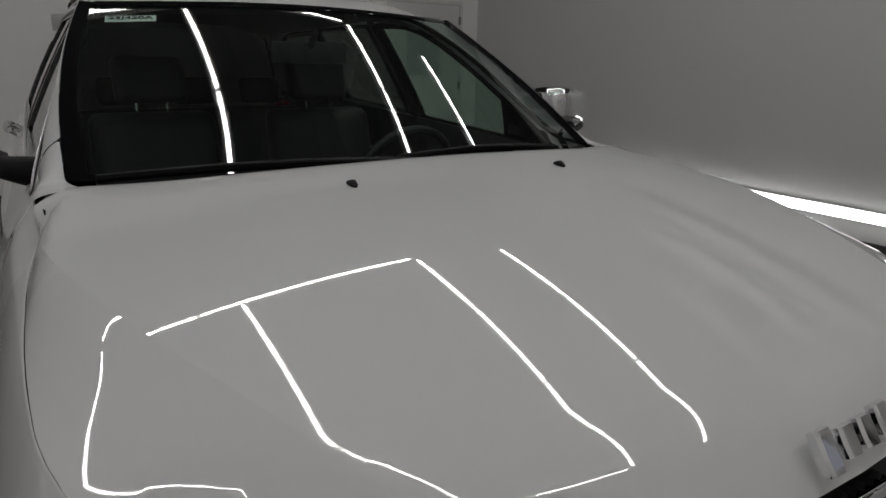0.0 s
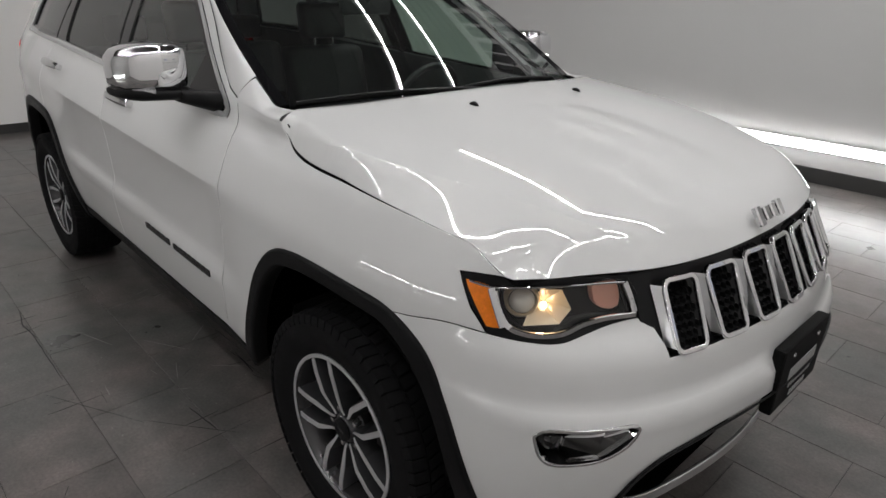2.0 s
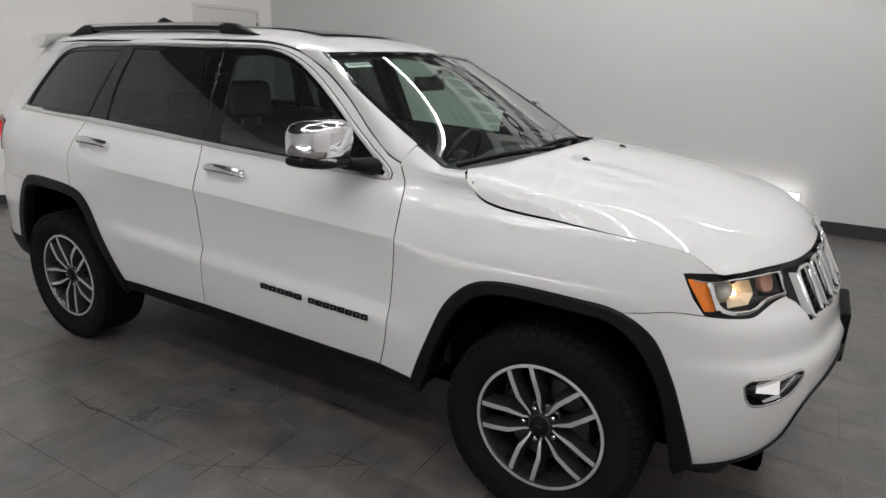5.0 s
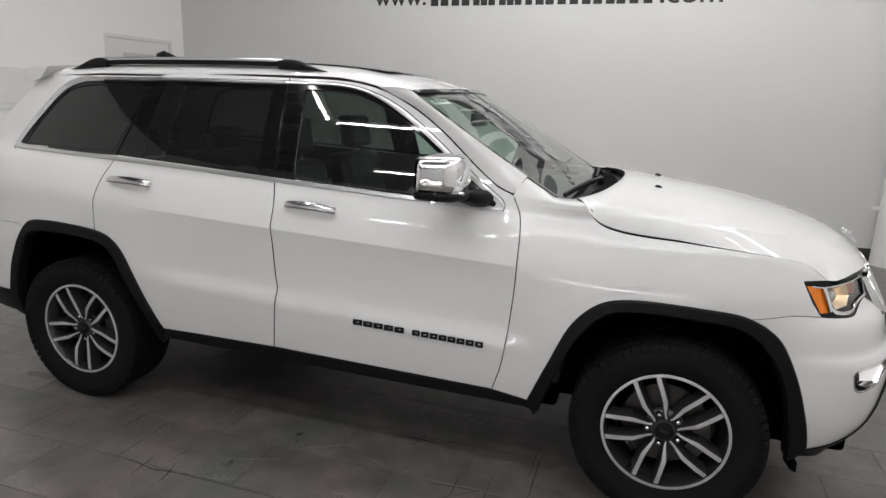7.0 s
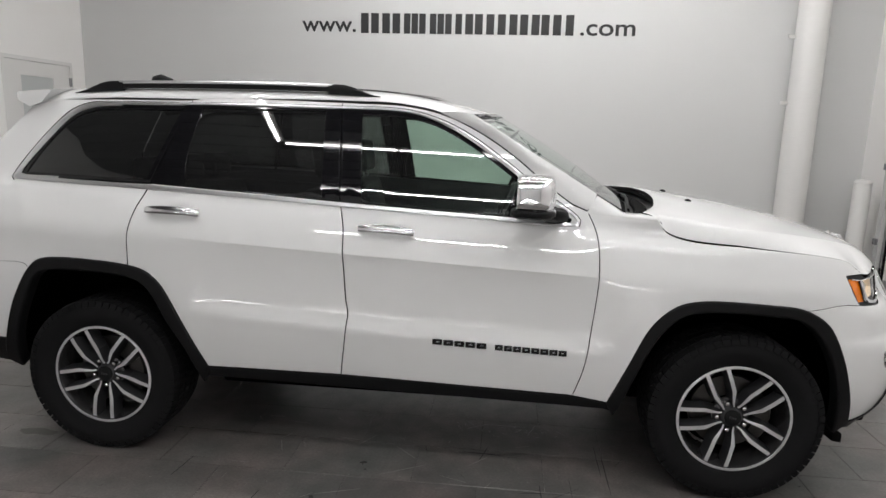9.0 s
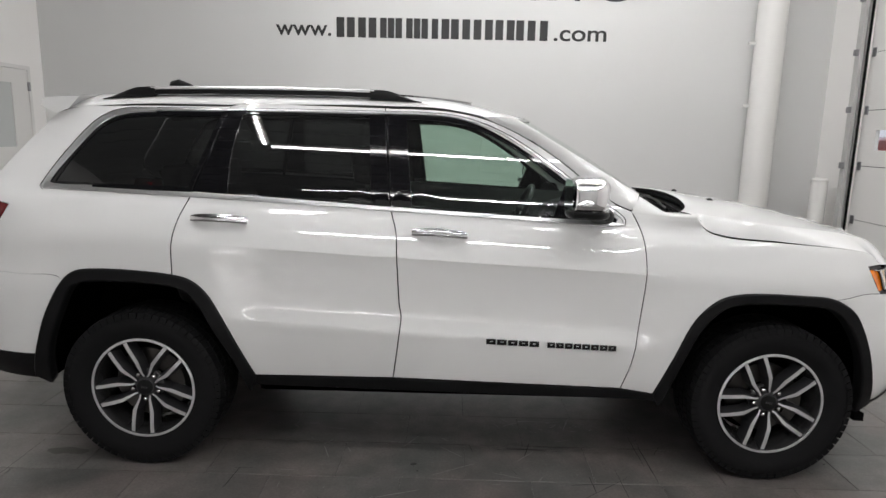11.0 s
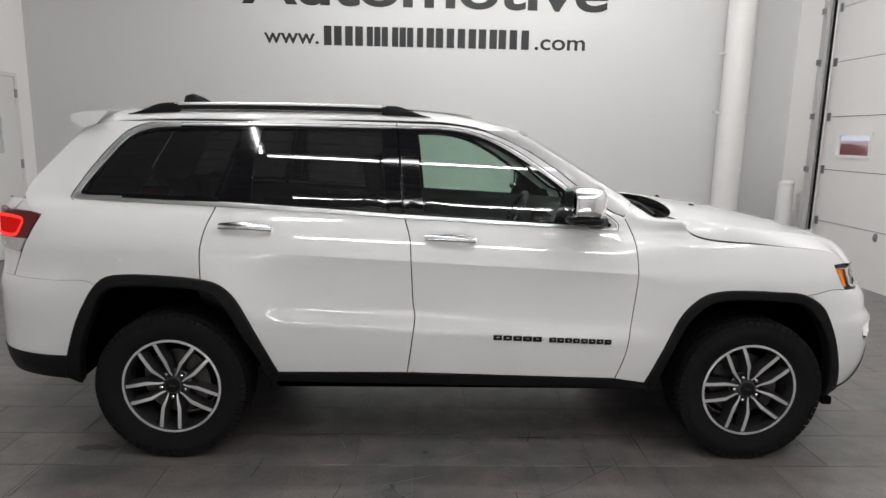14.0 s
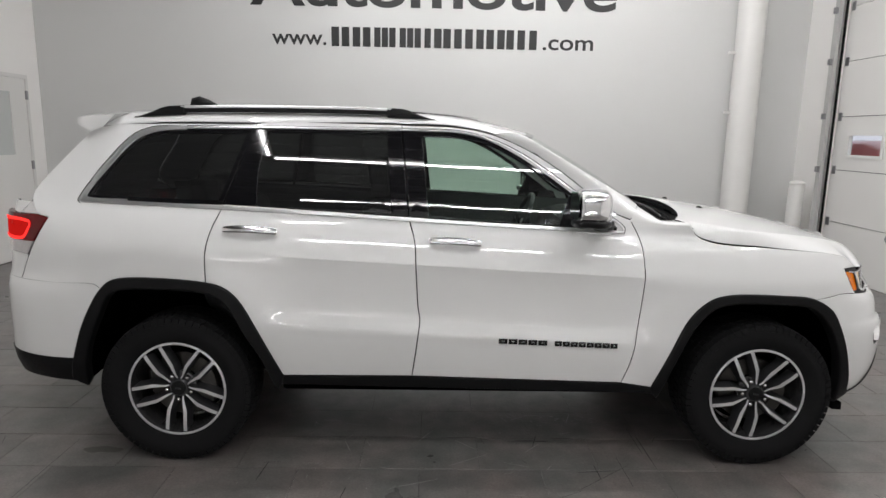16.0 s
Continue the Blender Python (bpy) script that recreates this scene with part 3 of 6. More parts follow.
# ---------------------------------------------------------------- lettering on the long wall
def words(name, text, x0, x1, z0, height, mat, parent, depth=0.004, bold=0.0, face=None):
    """Writing in the built-in font, fitted to a width and a height."""
    c = bpy.data.curves.new(name, "FONT")
    c.body, c.extrude, c.offset = text, depth / 2, bold
    tmp = bpy.data.objects.new(name, c)
    scene.collection.objects.link(tmp)
    bpy.context.view_layer.update()
    me = bpy.data.meshes.new_from_object(tmp.evaluated_get(bpy.context.evaluated_depsgraph_get()))
    bpy.data.objects.remove(tmp)
    co = np.array([v.co[:] for v in me.vertices])
    lo, hi = co.min(0), co.max(0)
    for v in me.vertices:
        a = (v.co.x - lo[0]) / (hi[0] - lo[0])
        b = (v.co.y - lo[1]) / (hi[1] - lo[1])
        q = (x0 + a * (x1 - x0), z0 + b * height, v.co.z)
        v.co = face(*q) if face else Vector((q[0], q[2], q[1]))
    me.materials.clear()
    me.materials.append(mat)
    ob = new(name, me)
    ob.parent = parent
    return ob


def bars(name, x0, x1, z0, height, count, mat, parent, face=None, depth=0.004, fill=0.36, strokes=2):
    """Plain upright bars of the size of a row of letters."""
    pitch = (x1 - x0) / count
    for k in range(count):
        bm = bmesh.new()
        for s in range(strokes):
            a = x0 + pitch * (k + 0.08 + s * (0.84 - fill) / max(strokes - 1, 1))
            box_bm((a, -depth / 2, z0), (a + pitch * fill, depth / 2, z0 + height), bm=bm)
        if face:
            for v in bm.verts:
                v.co = face(v.co.x, v.co.z, v.co.y)
        part(name, bm, mat, parent)


# width of each letter's place, and how many upright bars stand in it
URL_BARS = ((1.0, 2), (1.0, 2), (1.2, 3), (1.2, 3), (0.45, 1), (0.95, 2), (1.05, 2), (1.0, 2), (0.95, 2), (1.1, 2))
NAME_BARS = ((1.0, 2), (1.0, 2), (1.2, 3), (1.2, 3), (0.45, 1), (0.95, 2))


def blocks(name, x0, x1, z0, height, places, mat, parent, depth=0.004):
    """Plain upright bars, each group as wide as the letter in whose place it stands."""
    unit = (x1 - x0) / sum(w for w, _ in places)
    x = x0
    for w, count in places:
        w *= unit
        thick = unit * (0.36 if count == 2 else 0.30)
        inner = 0.84 * w - thick
        bm = bmesh.new()
        for k in range(count):
            a = x + 0.08 * w + (inner * k / (count - 1) if count > 1 else inner / 2)
            box_bm((a, -depth / 2, z0), (a + thick, depth / 2, z0 + height), bm=bm)
        part(name, bm, mat, parent)
        x += w


LETTER = surface("black_vinyl", (0.012, 0.012, 0.012), 0.5)
sign = empty("wall_lettering", "large black vinyl lettering on the light grey wall", "sign", at=(0, WALL_N - 0.004, 0))
words("small_letters", "www.", -2.33, -1.62, 2.775, 0.132, LETTER, sign, bold=0.012)
blocks("letter_bar", -1.575, 1.165, 2.765, 0.245, URL_BARS, LETTER, sign)
words("small_letters", ".com", 1.22, 1.89, 2.765, 0.14, LETTER, sign, bold=0.012)
words("large_letters", "Automotive", -2.60, 2.165, 3.255, 0.50, LETTER, sign, bold=0.02)
blocks("letter_bar", -2.55, 2.12, 3.86, 0.60, NAME_BARS, LETTER, sign)


# ---------------------------------------------------------------- lamps
def tube_light(x, y, z, along, length):
    """A slim ceiling batten with a glowing tube under it."""
    lamp = empty("ceiling_light", "slim white ceiling batten with a lit tube", "ceiling light", "ceiling tubes", at=(x, y, z))
    a = length / 2 - 0.01
    d = (lambda p, q, r: (p, q, r)) if along == "x" else (lambda p, q, r: (q, p, r))
    lo, hi = d(-a, -0.05, 0.03), d(a, 0.05, 0.09)
    part("housing", box_bm(lo, hi, 0.006, 1), DOOR_PAINT, lamp)
    bm = bmesh.new()
    rows = [[bm.verts.new(d(p, 0.020 * math.cos(q), 0.029 - 0.025 * math.sin(q))) for q in np.linspace(0, math.pi, 5)] for p in (-a + 0.012, a - 0.012)]
    for k in range(4):
        bm.faces.new((rows[0][k], rows[0][k + 1], rows[1][k + 1], rows[1][k]))
    part("tube", bm, TUBE, lamp, "lit tube", smooth=True)
    return lamp


TZ = CEIL - 0.14
TUBES_X = [(3.15, TZ, -1.8, 3.4), (2.0, TZ, -1.9, 3.35), (-0.02, TZ, -1.9, 3.35), (-2.9, TZ, -1.9, 3.35), (-4.45, TZ, -1.8, 3.4)]      # rows along the car: y, z, from, to
TUBES_Y = [(-1.95, TZ, -2.85, 1.95), (3.40, TZ, -2.85, 1.95)]      # rows across: x, z, from, to
for y, z, a, b in TUBES_X:
    n = max(1, round((b - a) / 1.22))
    for k in range(n):
        tube_light(a + (k + 0.5) * (b - a) / n, y, z, "x", (b - a) / n)
for x, z, a, b in TUBES_Y:
    n = max(1, round((b - a) / 1.22))
    for k in range(n):
        tube_light(x, a + (k + 0.5) * (b - a) / n, z, "y", (b - a) / n)

def wall_light(x, y, turn):
    lamp = empty("wall_light", "lit linear lamp low on the wall above the skirting", "wall light", "low wall lamps", at=(x, y, 0.35))
    part("housing", box_bm((-0.605, -0.045, -0.048), (0.605, -0.001, 0.048), 0.004, 1), DOOR_PAINT, lamp)
    part("diffuser", box_bm((-0.60, -0.062, -0.042), (0.60, -0.046, 0.042)), STRIP, lamp, "lit white diffuser")
    lamp.rotation_euler = (0, 0, radians(turn))


for k in range(4):
    wall_light(2.10 - 1.22 * (k + 0.5), WALL_N, 0)
for k in range(5):
    wall_light(2.70 - 1.22 * (k + 0.5), WALL_S, 180)


# ---------------------------------------------------------------- the car: its surfaces
# x runs forward, the right side has negative y, the axles are at x = +-1.4575
AXLE, HUB_Z = 1.4575, 0.375
U = [-3.29, -3.07, -2.85, -2.6, -2.35, -2.2, -2.05, -1.8, -1.5, -1.0, 0, 1.0, 1.3, 1.5, 1.75, 1.95, 2.1, 2.25, 2.45, 2.7, 3.0, 3.3]
PX = soft(U, [-2.50, -2.51, -2.50, -2.455, -2.335, -2.195, -2.05, -1.8, -1.5, -1.0, 0, 1.0, 1.3, 1.5, 1.748, 1.935, 2.07, 2.18, 2.275, 2.335, 2.365, 2.335], 0.05)
PY = soft(U, [-0.24, 0, 0.24, 0.54, 0.75, 0.832, 0.880, 0.914, 0.936, 0.946, 0.95, 0.945, 0.94, 0.935, 0.915, 0.88, 0.825, 0.72, 0.545, 0.30, 0, -0.30], 0.05)
DOOR_SECTION = soft([.2, .25, .36, .44, .52, .64, .69, .705, .75, .77, .80, .87, .93, .98, 1.015, 1.03, 1.045, 1.08, 1.11, 1.14, 1.17, 1.20, 1.23, 1.30, 1.45],
                    [-.16, -.12, -.075, -.05, -.034, -.018, -.0135, -.016, -.029, -.0315, -.032, -.031, -.0285, -.0248, -.0203, -.018, -.0225, -.0365, -.051, -.067, -.085, -.1045, -.126, -.18, -.32], 0.0028)
END_SECTION = soft([.2, .25, .36, .44, .52, .64, .75, .85, .95, 1.03, 1.05, 1.08, 1.11, 1.14, 1.17, 1.20, 1.23, 1.30, 1.45],
                    [-.16, -.12, -.07, -.045, -.03, -.018, -.018, -.020, -.0205, -.021, -.026, -.038, -.052, -.067, -.085, -.1045, -.126, -.18, -.32], 0.022)
FENDER_SECTION = soft([.2, .25, .36, .44, .52, .64, .75, .85, .95, 1.02, 1.05, 1.08, 1.12, 1.15, 1.17, 1.185, 1.20, 1.22, 1.25, 1.30],
                      [-.16, -.12, -.07, -.045, -.03, -.017, -.0155, -.0165, -.0185, -.0215, -.029, -.039, -.053, -.065, -.074, -.084, -.100, -.125, -.155, -.19], 0.014)
FRONT_SECTION = soft([.2, .28, .36, .46, .56, .67, .712, .732, .75, .79, .84, .872, .893, .93, 1.0, 1.06, 1.10, 1.16],
                      [-.2, -.12, -.06, -.015, 0, .002, -.001, -.010, -.027, -.036, -.048, -.070, -.100, -.12, -.135, -.155, -.19, -.28], 0.007)
REAR_SECTION = soft([.2, .3, .4, .5, .6, .8, .88, .92, .96, 1.1, 1.2, 1.3, 1.6], [-.2, -.1, -.03, 0, 0, 0, -.006, -.022, -.027, -.028, -.032, -.06, -.2], 0.015)
BELT = soft([-2.4, -1.9, -1.4, -.6, .3, 1.1], [.73, .785, .828, .845, .845, .835], 0.12)


def lean(x):
    return 0.045 * (min(max(x, -1.6), 1.2) + 0.3)


def swell(u, z):
    """The fenders bulge over the wheels."""
    b = 0.0
    for c, top in ((AXLE, 0.505), (-AXLE, 0.55)):
        r = (abs(u - c) ** 2.6 + max(abs(z - HUB_Z), 1e-3) ** 2.6) ** (1 / 2.6)
        b += 0.0012 * math.exp(-((r - top) / 0.085) ** 2) * float(sst(0.30, 0.45, z))
    return b


def skin(u, z):
    """The body's lower surface: u runs round the car (u = x along the side; 3.0 is the nose), z is the height."""
    flip = 1.0
    if u > 3.0:
        u, flip = 6.0 - u, -1.0
    if u < -3.07:
        u, flip = -6.14 - u, -1.0
    e = 1e-3
    tx, ty = PX(u + e) - PX(u - e), PY(u + e) - PY(u - e)
    l = math.hypot(tx, ty) + 1e-9
    nx, ny = -ty / l, tx / l
    zz = z + lean(u)
    mid = float(sst(-1.10, -0.74, u) * (1 - sst(0.72, 0.98, u)))
    ze = zz if abs(u) < 1.9 else z + lean(u) * (1 - float(sst(1.9, 2.3, abs(u))))
    d = DOOR_SECTION(zz) * mid + (FENDER_SECTION if u > 0 else END_SECTION)(ze) * (1 - mid)
    f = float(sst(1.75, 2.35, u))
    r = 1 - float(sst(-2.35, -1.75, u))
    d = d * (1 - f - r) + FRONT_SECTION(z) * f + REAR_SECTION(z) * r + swell(u, z)
    return np.array([PX(u) + nx * d, -flip * (PY(u) + ny * d), z])


def cabin(x, z):
    """The surface of the windows and pillars above the belt."""
    d = z + lean(x) - 1.2
    return np.array([x, -(BELT(x) - 0.40 * d - 0.25 * d * d), z])


def flank(u, z):
    """Door skins, quarter panels and windows: the lower surface below the belt, the cabin's above it."""
    k = float(sst(1.18, 1.28, z + lean(u)))
    if k <= 0:
        return skin(u, z)
    p = skin(u, z) * (1 - k) + cabin(u if k >= 1 else float(PX(u)), z) * k
    if u > 0.85:
        p[1] -= 0.016 * float(sst(0.86, 1.03, u)) * float(sst(1.17, 1.215, z))
    return p


def mirrored(f):
    return lambda u, v: f(u, v) * np.array([1, -1, 1])


def both(make):
    """Builds a part on the right side and its twin on the left."""
    return [make(lambda f: f), make(mirrored)]


def out_of(f):
    """The outward way at a place near the surface f, for strips that lie on it."""
    def way(p):
        e = 2e-3
        n = np.cross(f(p[0] + e, p[2]) - f(p[0] - e, p[2]), f(p[0], p[2] + e) - f(p[0], p[2] - e))
        return n if n[1] * p[1] > 0 else -n
    return way


def side_line(pts, f, lift=0.0, step=0.03):
    """A line on a side surface, from (u, z) pairs."""
    out = []
    for u, z in (spl(pts, step) if len(pts) > 2 else straight(pts, step)):
        e = 2e-3
        p = f(u, z)
        n = np.cross(f(u + e, z) - f(u - e, z), f(u, z + e) - f(u, z - e))
        n /= np.linalg.norm(n) + 1e-12
        out.append(p + (n if n @ (p - HEART(p)) > 0 else -n) * lift)
    return out


def inset(f, d):
    def g(u, z):
        e = 2e-3
        p = f(u, z)
        n = np.cross(f(u + e, z) - f(u - e, z), f(u, z + e) - f(u, z - e))
        n /= np.linalg.norm(n) + 1e-12
        return p - (n if n @ (p - HEART(p)) > 0 else -n) * d
    return g


suv = empty("suv", "white five-door suv with chrome trim and black wheel arches", "car")

# outlines in (u, z)
ARCH_F = [(.921, .409), (.997, .593), (1.084, .777), (1.176, .862), (1.273, .888), (1.558, .885), (1.69, .870), (1.804, .806), (1.881, .681), (1.944, .521), (2.0, .36)]
ARCH_F_IN = [(.958, .33), (1.041, .578), (1.118, .732), (1.206, .821), (1.303, .844), (1.56, .84), (1.68, .822), (1.768, .747), (1.849, .619), (1.892, .46), (1.925, .29)]
ARCH_F_IN = [(i[0] + (o[0] - i[0]) * 0.33, i[1] + (o[1] - i[1]) * 0.33) for i, o in zip(ARCH_F_IN, ARCH_F)]
ARCH_R = [(-2.012, .402), (-1.966, .536), (-1.892, .722), (-1.806, .868), (-1.748, .917), (-1.636, .934), (-1.307, .92), (-1.212, .897), (-1.145, .844), (-1.069, .716), (-.996, .567), (-.939, .445)]
ARCH_R_IN = [(-1.955, .365), (-1.907, .57), (-1.842, .724), (-1.772, .856), (-1.706, .886), (-1.307, .882), (-1.226, .856), (-1.173, .802), (-1.101, .67), (-1.025, .537), (-.965, .37)]
SEAM_F = [(.763, .432), (.80, .562), (.826, .774), (.84, .995), (.828, 1.154), (.785, 1.245)]
SEAM_B = [(-.29, .455), (-.266, .638), (-.254, .76), (-.262, .803), (-.273, .98), (-.284, 1.138), (-.311, 1.231), (-.336, 1.457), (-.363, 1.692)]
SEAM_C = [(-1.098, 1.684), (-1.16, 1.483), (-1.229, 1.274), (-1.266, 1.174), (-1.285, 1.069), (-1.288, .92)]
HOOD_SEAM = [(1.043, 1.241), (1.083, 1.222), (1.098, 1.196), (1.126, 1.168), (1.165, 1.150), (1.229, 1.137), (1.325, 1.129), (1.43, 1.1245), (1.531, 1.118), (1.63, 1.111), (1.729, 1.1035), (1.83, 1.0915), (1.903, 1.077), (1.957, 1.046), (1.996, 1.022)]
LAMP = [(1.89, 1.015), (2.0, 1.02), (2.163, 1.017), (2.361, 1.012), (2.399, .963), (2.408, .916), (2.321, .913), (2.234, .899), (2.166, .887), (2.076, .888), (1.978, .894), (1.934, .944)]
LENS_LINE = [(1.974, .998), (2.074, 1.006), (2.222, 1.006), (2.348, 1.003), (2.378, .956), (2.388, .927), (2.289, .926), (2.224, .919), (2.168, .903), (2.063, .904), (2.015, .921), (1.988, .962)]
AMBER_LINE = [(1.905, 1.003), (1.963, .997), (1.984, .953), (2.006, .908), (1.971, .908), (1.937, .956)]
GAP = 0.0045


# ---------------------------------------------------------------- body panels
FENDER_TOP = [(.785, 1.243), (.85, 1.238), (.95, 1.231), (1.03, 1.226), (1.083, 1.222)]
fender_line = ring(spl(HOOD_SEAM[1:]), straight([(1.996, 1.022), (1.885, 1.020)]), straight([(1.885, 1.020), (1.928, .944), (1.972, .893)]),
                   spl([(1.972, .893), (1.859, .897), (1.755, .880), (1.69, .870)]), spl(ARCH_F[:7])[::-1], straight([(.921, .409), (.763, .432)]),
                   spl(SEAM_F), spl(FENDER_TOP))
B_U, C_U = curve([q[1] for q in SEAM_B], [q[0] for q in SEAM_B]), curve([q[1] for q in SEAM_C][::-1], [q[0] for q in SEAM_C][::-1])


CREASES = [[(u, zz - lean(u)) for u in np.arange(-1.08, 0.97, 0.02)] for zz in (0.697, 0.757, 1.03)]


def post(u, z):
    """Where the door frames are covered in gloss black."""
    return (1.243 < z < 1.668 and abs(u - B_U(z)) < 0.030) or (1.292 < z < 1.668 and abs(u - C_U(z)) < 0.030)


both(lambda m: patch("front_fender", shrink(fender_line, 0.0032), m(flank), WHITE_PAINT, suv, step=0.020, thick=0.02))

front_door_line = ring(spl(SEAM_B), spl([(-.363, 1.692), (-.059, 1.682), (.114, 1.648), (.285, 1.575), (.451, 1.472), (.614, 1.345), (.72, 1.270), (.785, 1.245)][:-1]),
                       straight([(.72, 1.270), (.785, 1.245)]), spl(SEAM_F)[::-1], straight([(.763, .432), (-.29, .455)]))
front_hole = ring(spl([(-.3045, 1.239), (-.3295, 1.457), (-.3535, 1.664)]), spl([(-.3535, 1.664), (-.059, 1.655), (.084, 1.620), (.226, 1.552), (.392, 1.446), (.502, 1.366), (.62, 1.282), (.722, 1.208)]),
                  straight([(.722, 1.208), (.715, 1.192), (.439, 1.205), (-.3045, 1.239)]))
front_glass = ring(straight([(-.217, 1.244), (-.261, 1.640)]), spl([(-.261, 1.640), (-.059, 1.632), (.084, 1.600), (.226, 1.532), (.392, 1.426), (.485, 1.357)]), straight([(.485, 1.357), (.43, 1.214), (-.217, 1.244)]))
front_doors = both(lambda m: patch("front_door", shrink(front_door_line, GAP), m(flank), WHITE_PAINT, suv, holes=[front_hole], step=0.021, thick=0.02, black=post, lines=CREASES))

rear_door_line = ring(spl(SEAM_B)[::-1], straight([(-.29, .455), (-.939, .448)]), spl(ARCH_R[6:])[::-1], spl(SEAM_C)[::-1], spl([(-1.098, 1.684), (-1.05, 1.696), (-.697, 1.697), (-.363, 1.692)]))
rear_hole = ring(straight([(-.3665, 1.662), (-1.07, 1.664)]), spl([(-1.07, 1.664), (-1.0985, 1.662), (-1.155, 1.483), (-1.2195, 1.290)]), straight([(-1.2195, 1.290), (-.667, 1.262), (-.3175, 1.241)]), spl([(-.3175, 1.241), (-.3425, 1.457), (-.3665, 1.662)]))
rear_glass = ring(straight([(-.400, 1.258), (-.435, 1.651), (-1.038, 1.651)]), spl([(-1.038, 1.651), (-1.066, 1.444), (-1.061, 1.286)]), straight([(-1.061, 1.286), (-.400, 1.258)]))
rear_doors = both(lambda m: patch("rear_door", shrink(rear_door_line, GAP), m(flank), WHITE_PAINT, suv, holes=[rear_hole], step=0.021, thick=0.02, black=post, lines=CREASES))

quarter_line = ring(spl(SEAM_C), spl(ARCH_R[3:7])[::-1], spl([(-1.806, .868), (-1.83, .897), (-2.0, .900), (-2.268, .902)]), spl([(-2.268, .902), (-2.25, .96), (-2.21, 1.027), (-2.165, 1.098), (-2.12, 1.17), (-2.093, 1.217)]),
                    spl([(-2.093, 1.217), (-2.16, 1.229), (-2.20, 1.295), (-2.165, 1.368), (-2.06, 1.500), (-1.945, 1.640)]), spl([(-1.945, 1.640), (-1.85, 1.668), (-1.6, 1.679), (-1.098, 1.684)]))
quarter_hole = ring(spl([(-1.2295, 1.288), (-1.165, 1.483), (-1.1095, 1.660)]), spl([(-1.1095, 1.660), (-1.489, 1.655), (-1.605, 1.644), (-1.701, 1.608), (-1.821, 1.471), (-1.915, 1.315)]), straight([(-1.915, 1.315), (-1.90, 1.300), (-1.2295, 1.288)]))
both(lambda m: patch("quarter_panel", shrink(quarter_line, GAP), m(flank), WHITE_PAINT, suv, holes=[quarter_hole], step=0.021, thick=0.02, black=post))

# black seal strips behind the shut lines double as the shade in the gaps
for m in (lambda f: f, mirrored):
    fl = m(flank)
    for line in (SEAM_F, SEAM_B, SEAM_C, HOOD_SEAM[1:], [(-.363, 1.694), (-.059, 1.684), (.114, 1.650), (.285, 1.577), (.451, 1.474), (.614, 1.347), (.72, 1.272), (.785, 1.248)],
                 [(-1.098, 1.686), (-1.05, 1.698), (-.697, 1.699), (-.363, 1.694)], [(1.972, .893), (1.859, .897), (1.755, .880), (1.69, .870)], [(-1.806, .868), (-1.83, .895), (-2.0, .899), (-2.268, .900)], [(.785, 1.247), (.81, 1.268), (.832, 1.288)]):
        sweep("door_seal", side_line(line, fl, -0.020), bar_shape(0.016, 0.004), SEAL_AND_SHADE, suv, up=out_of(fl))

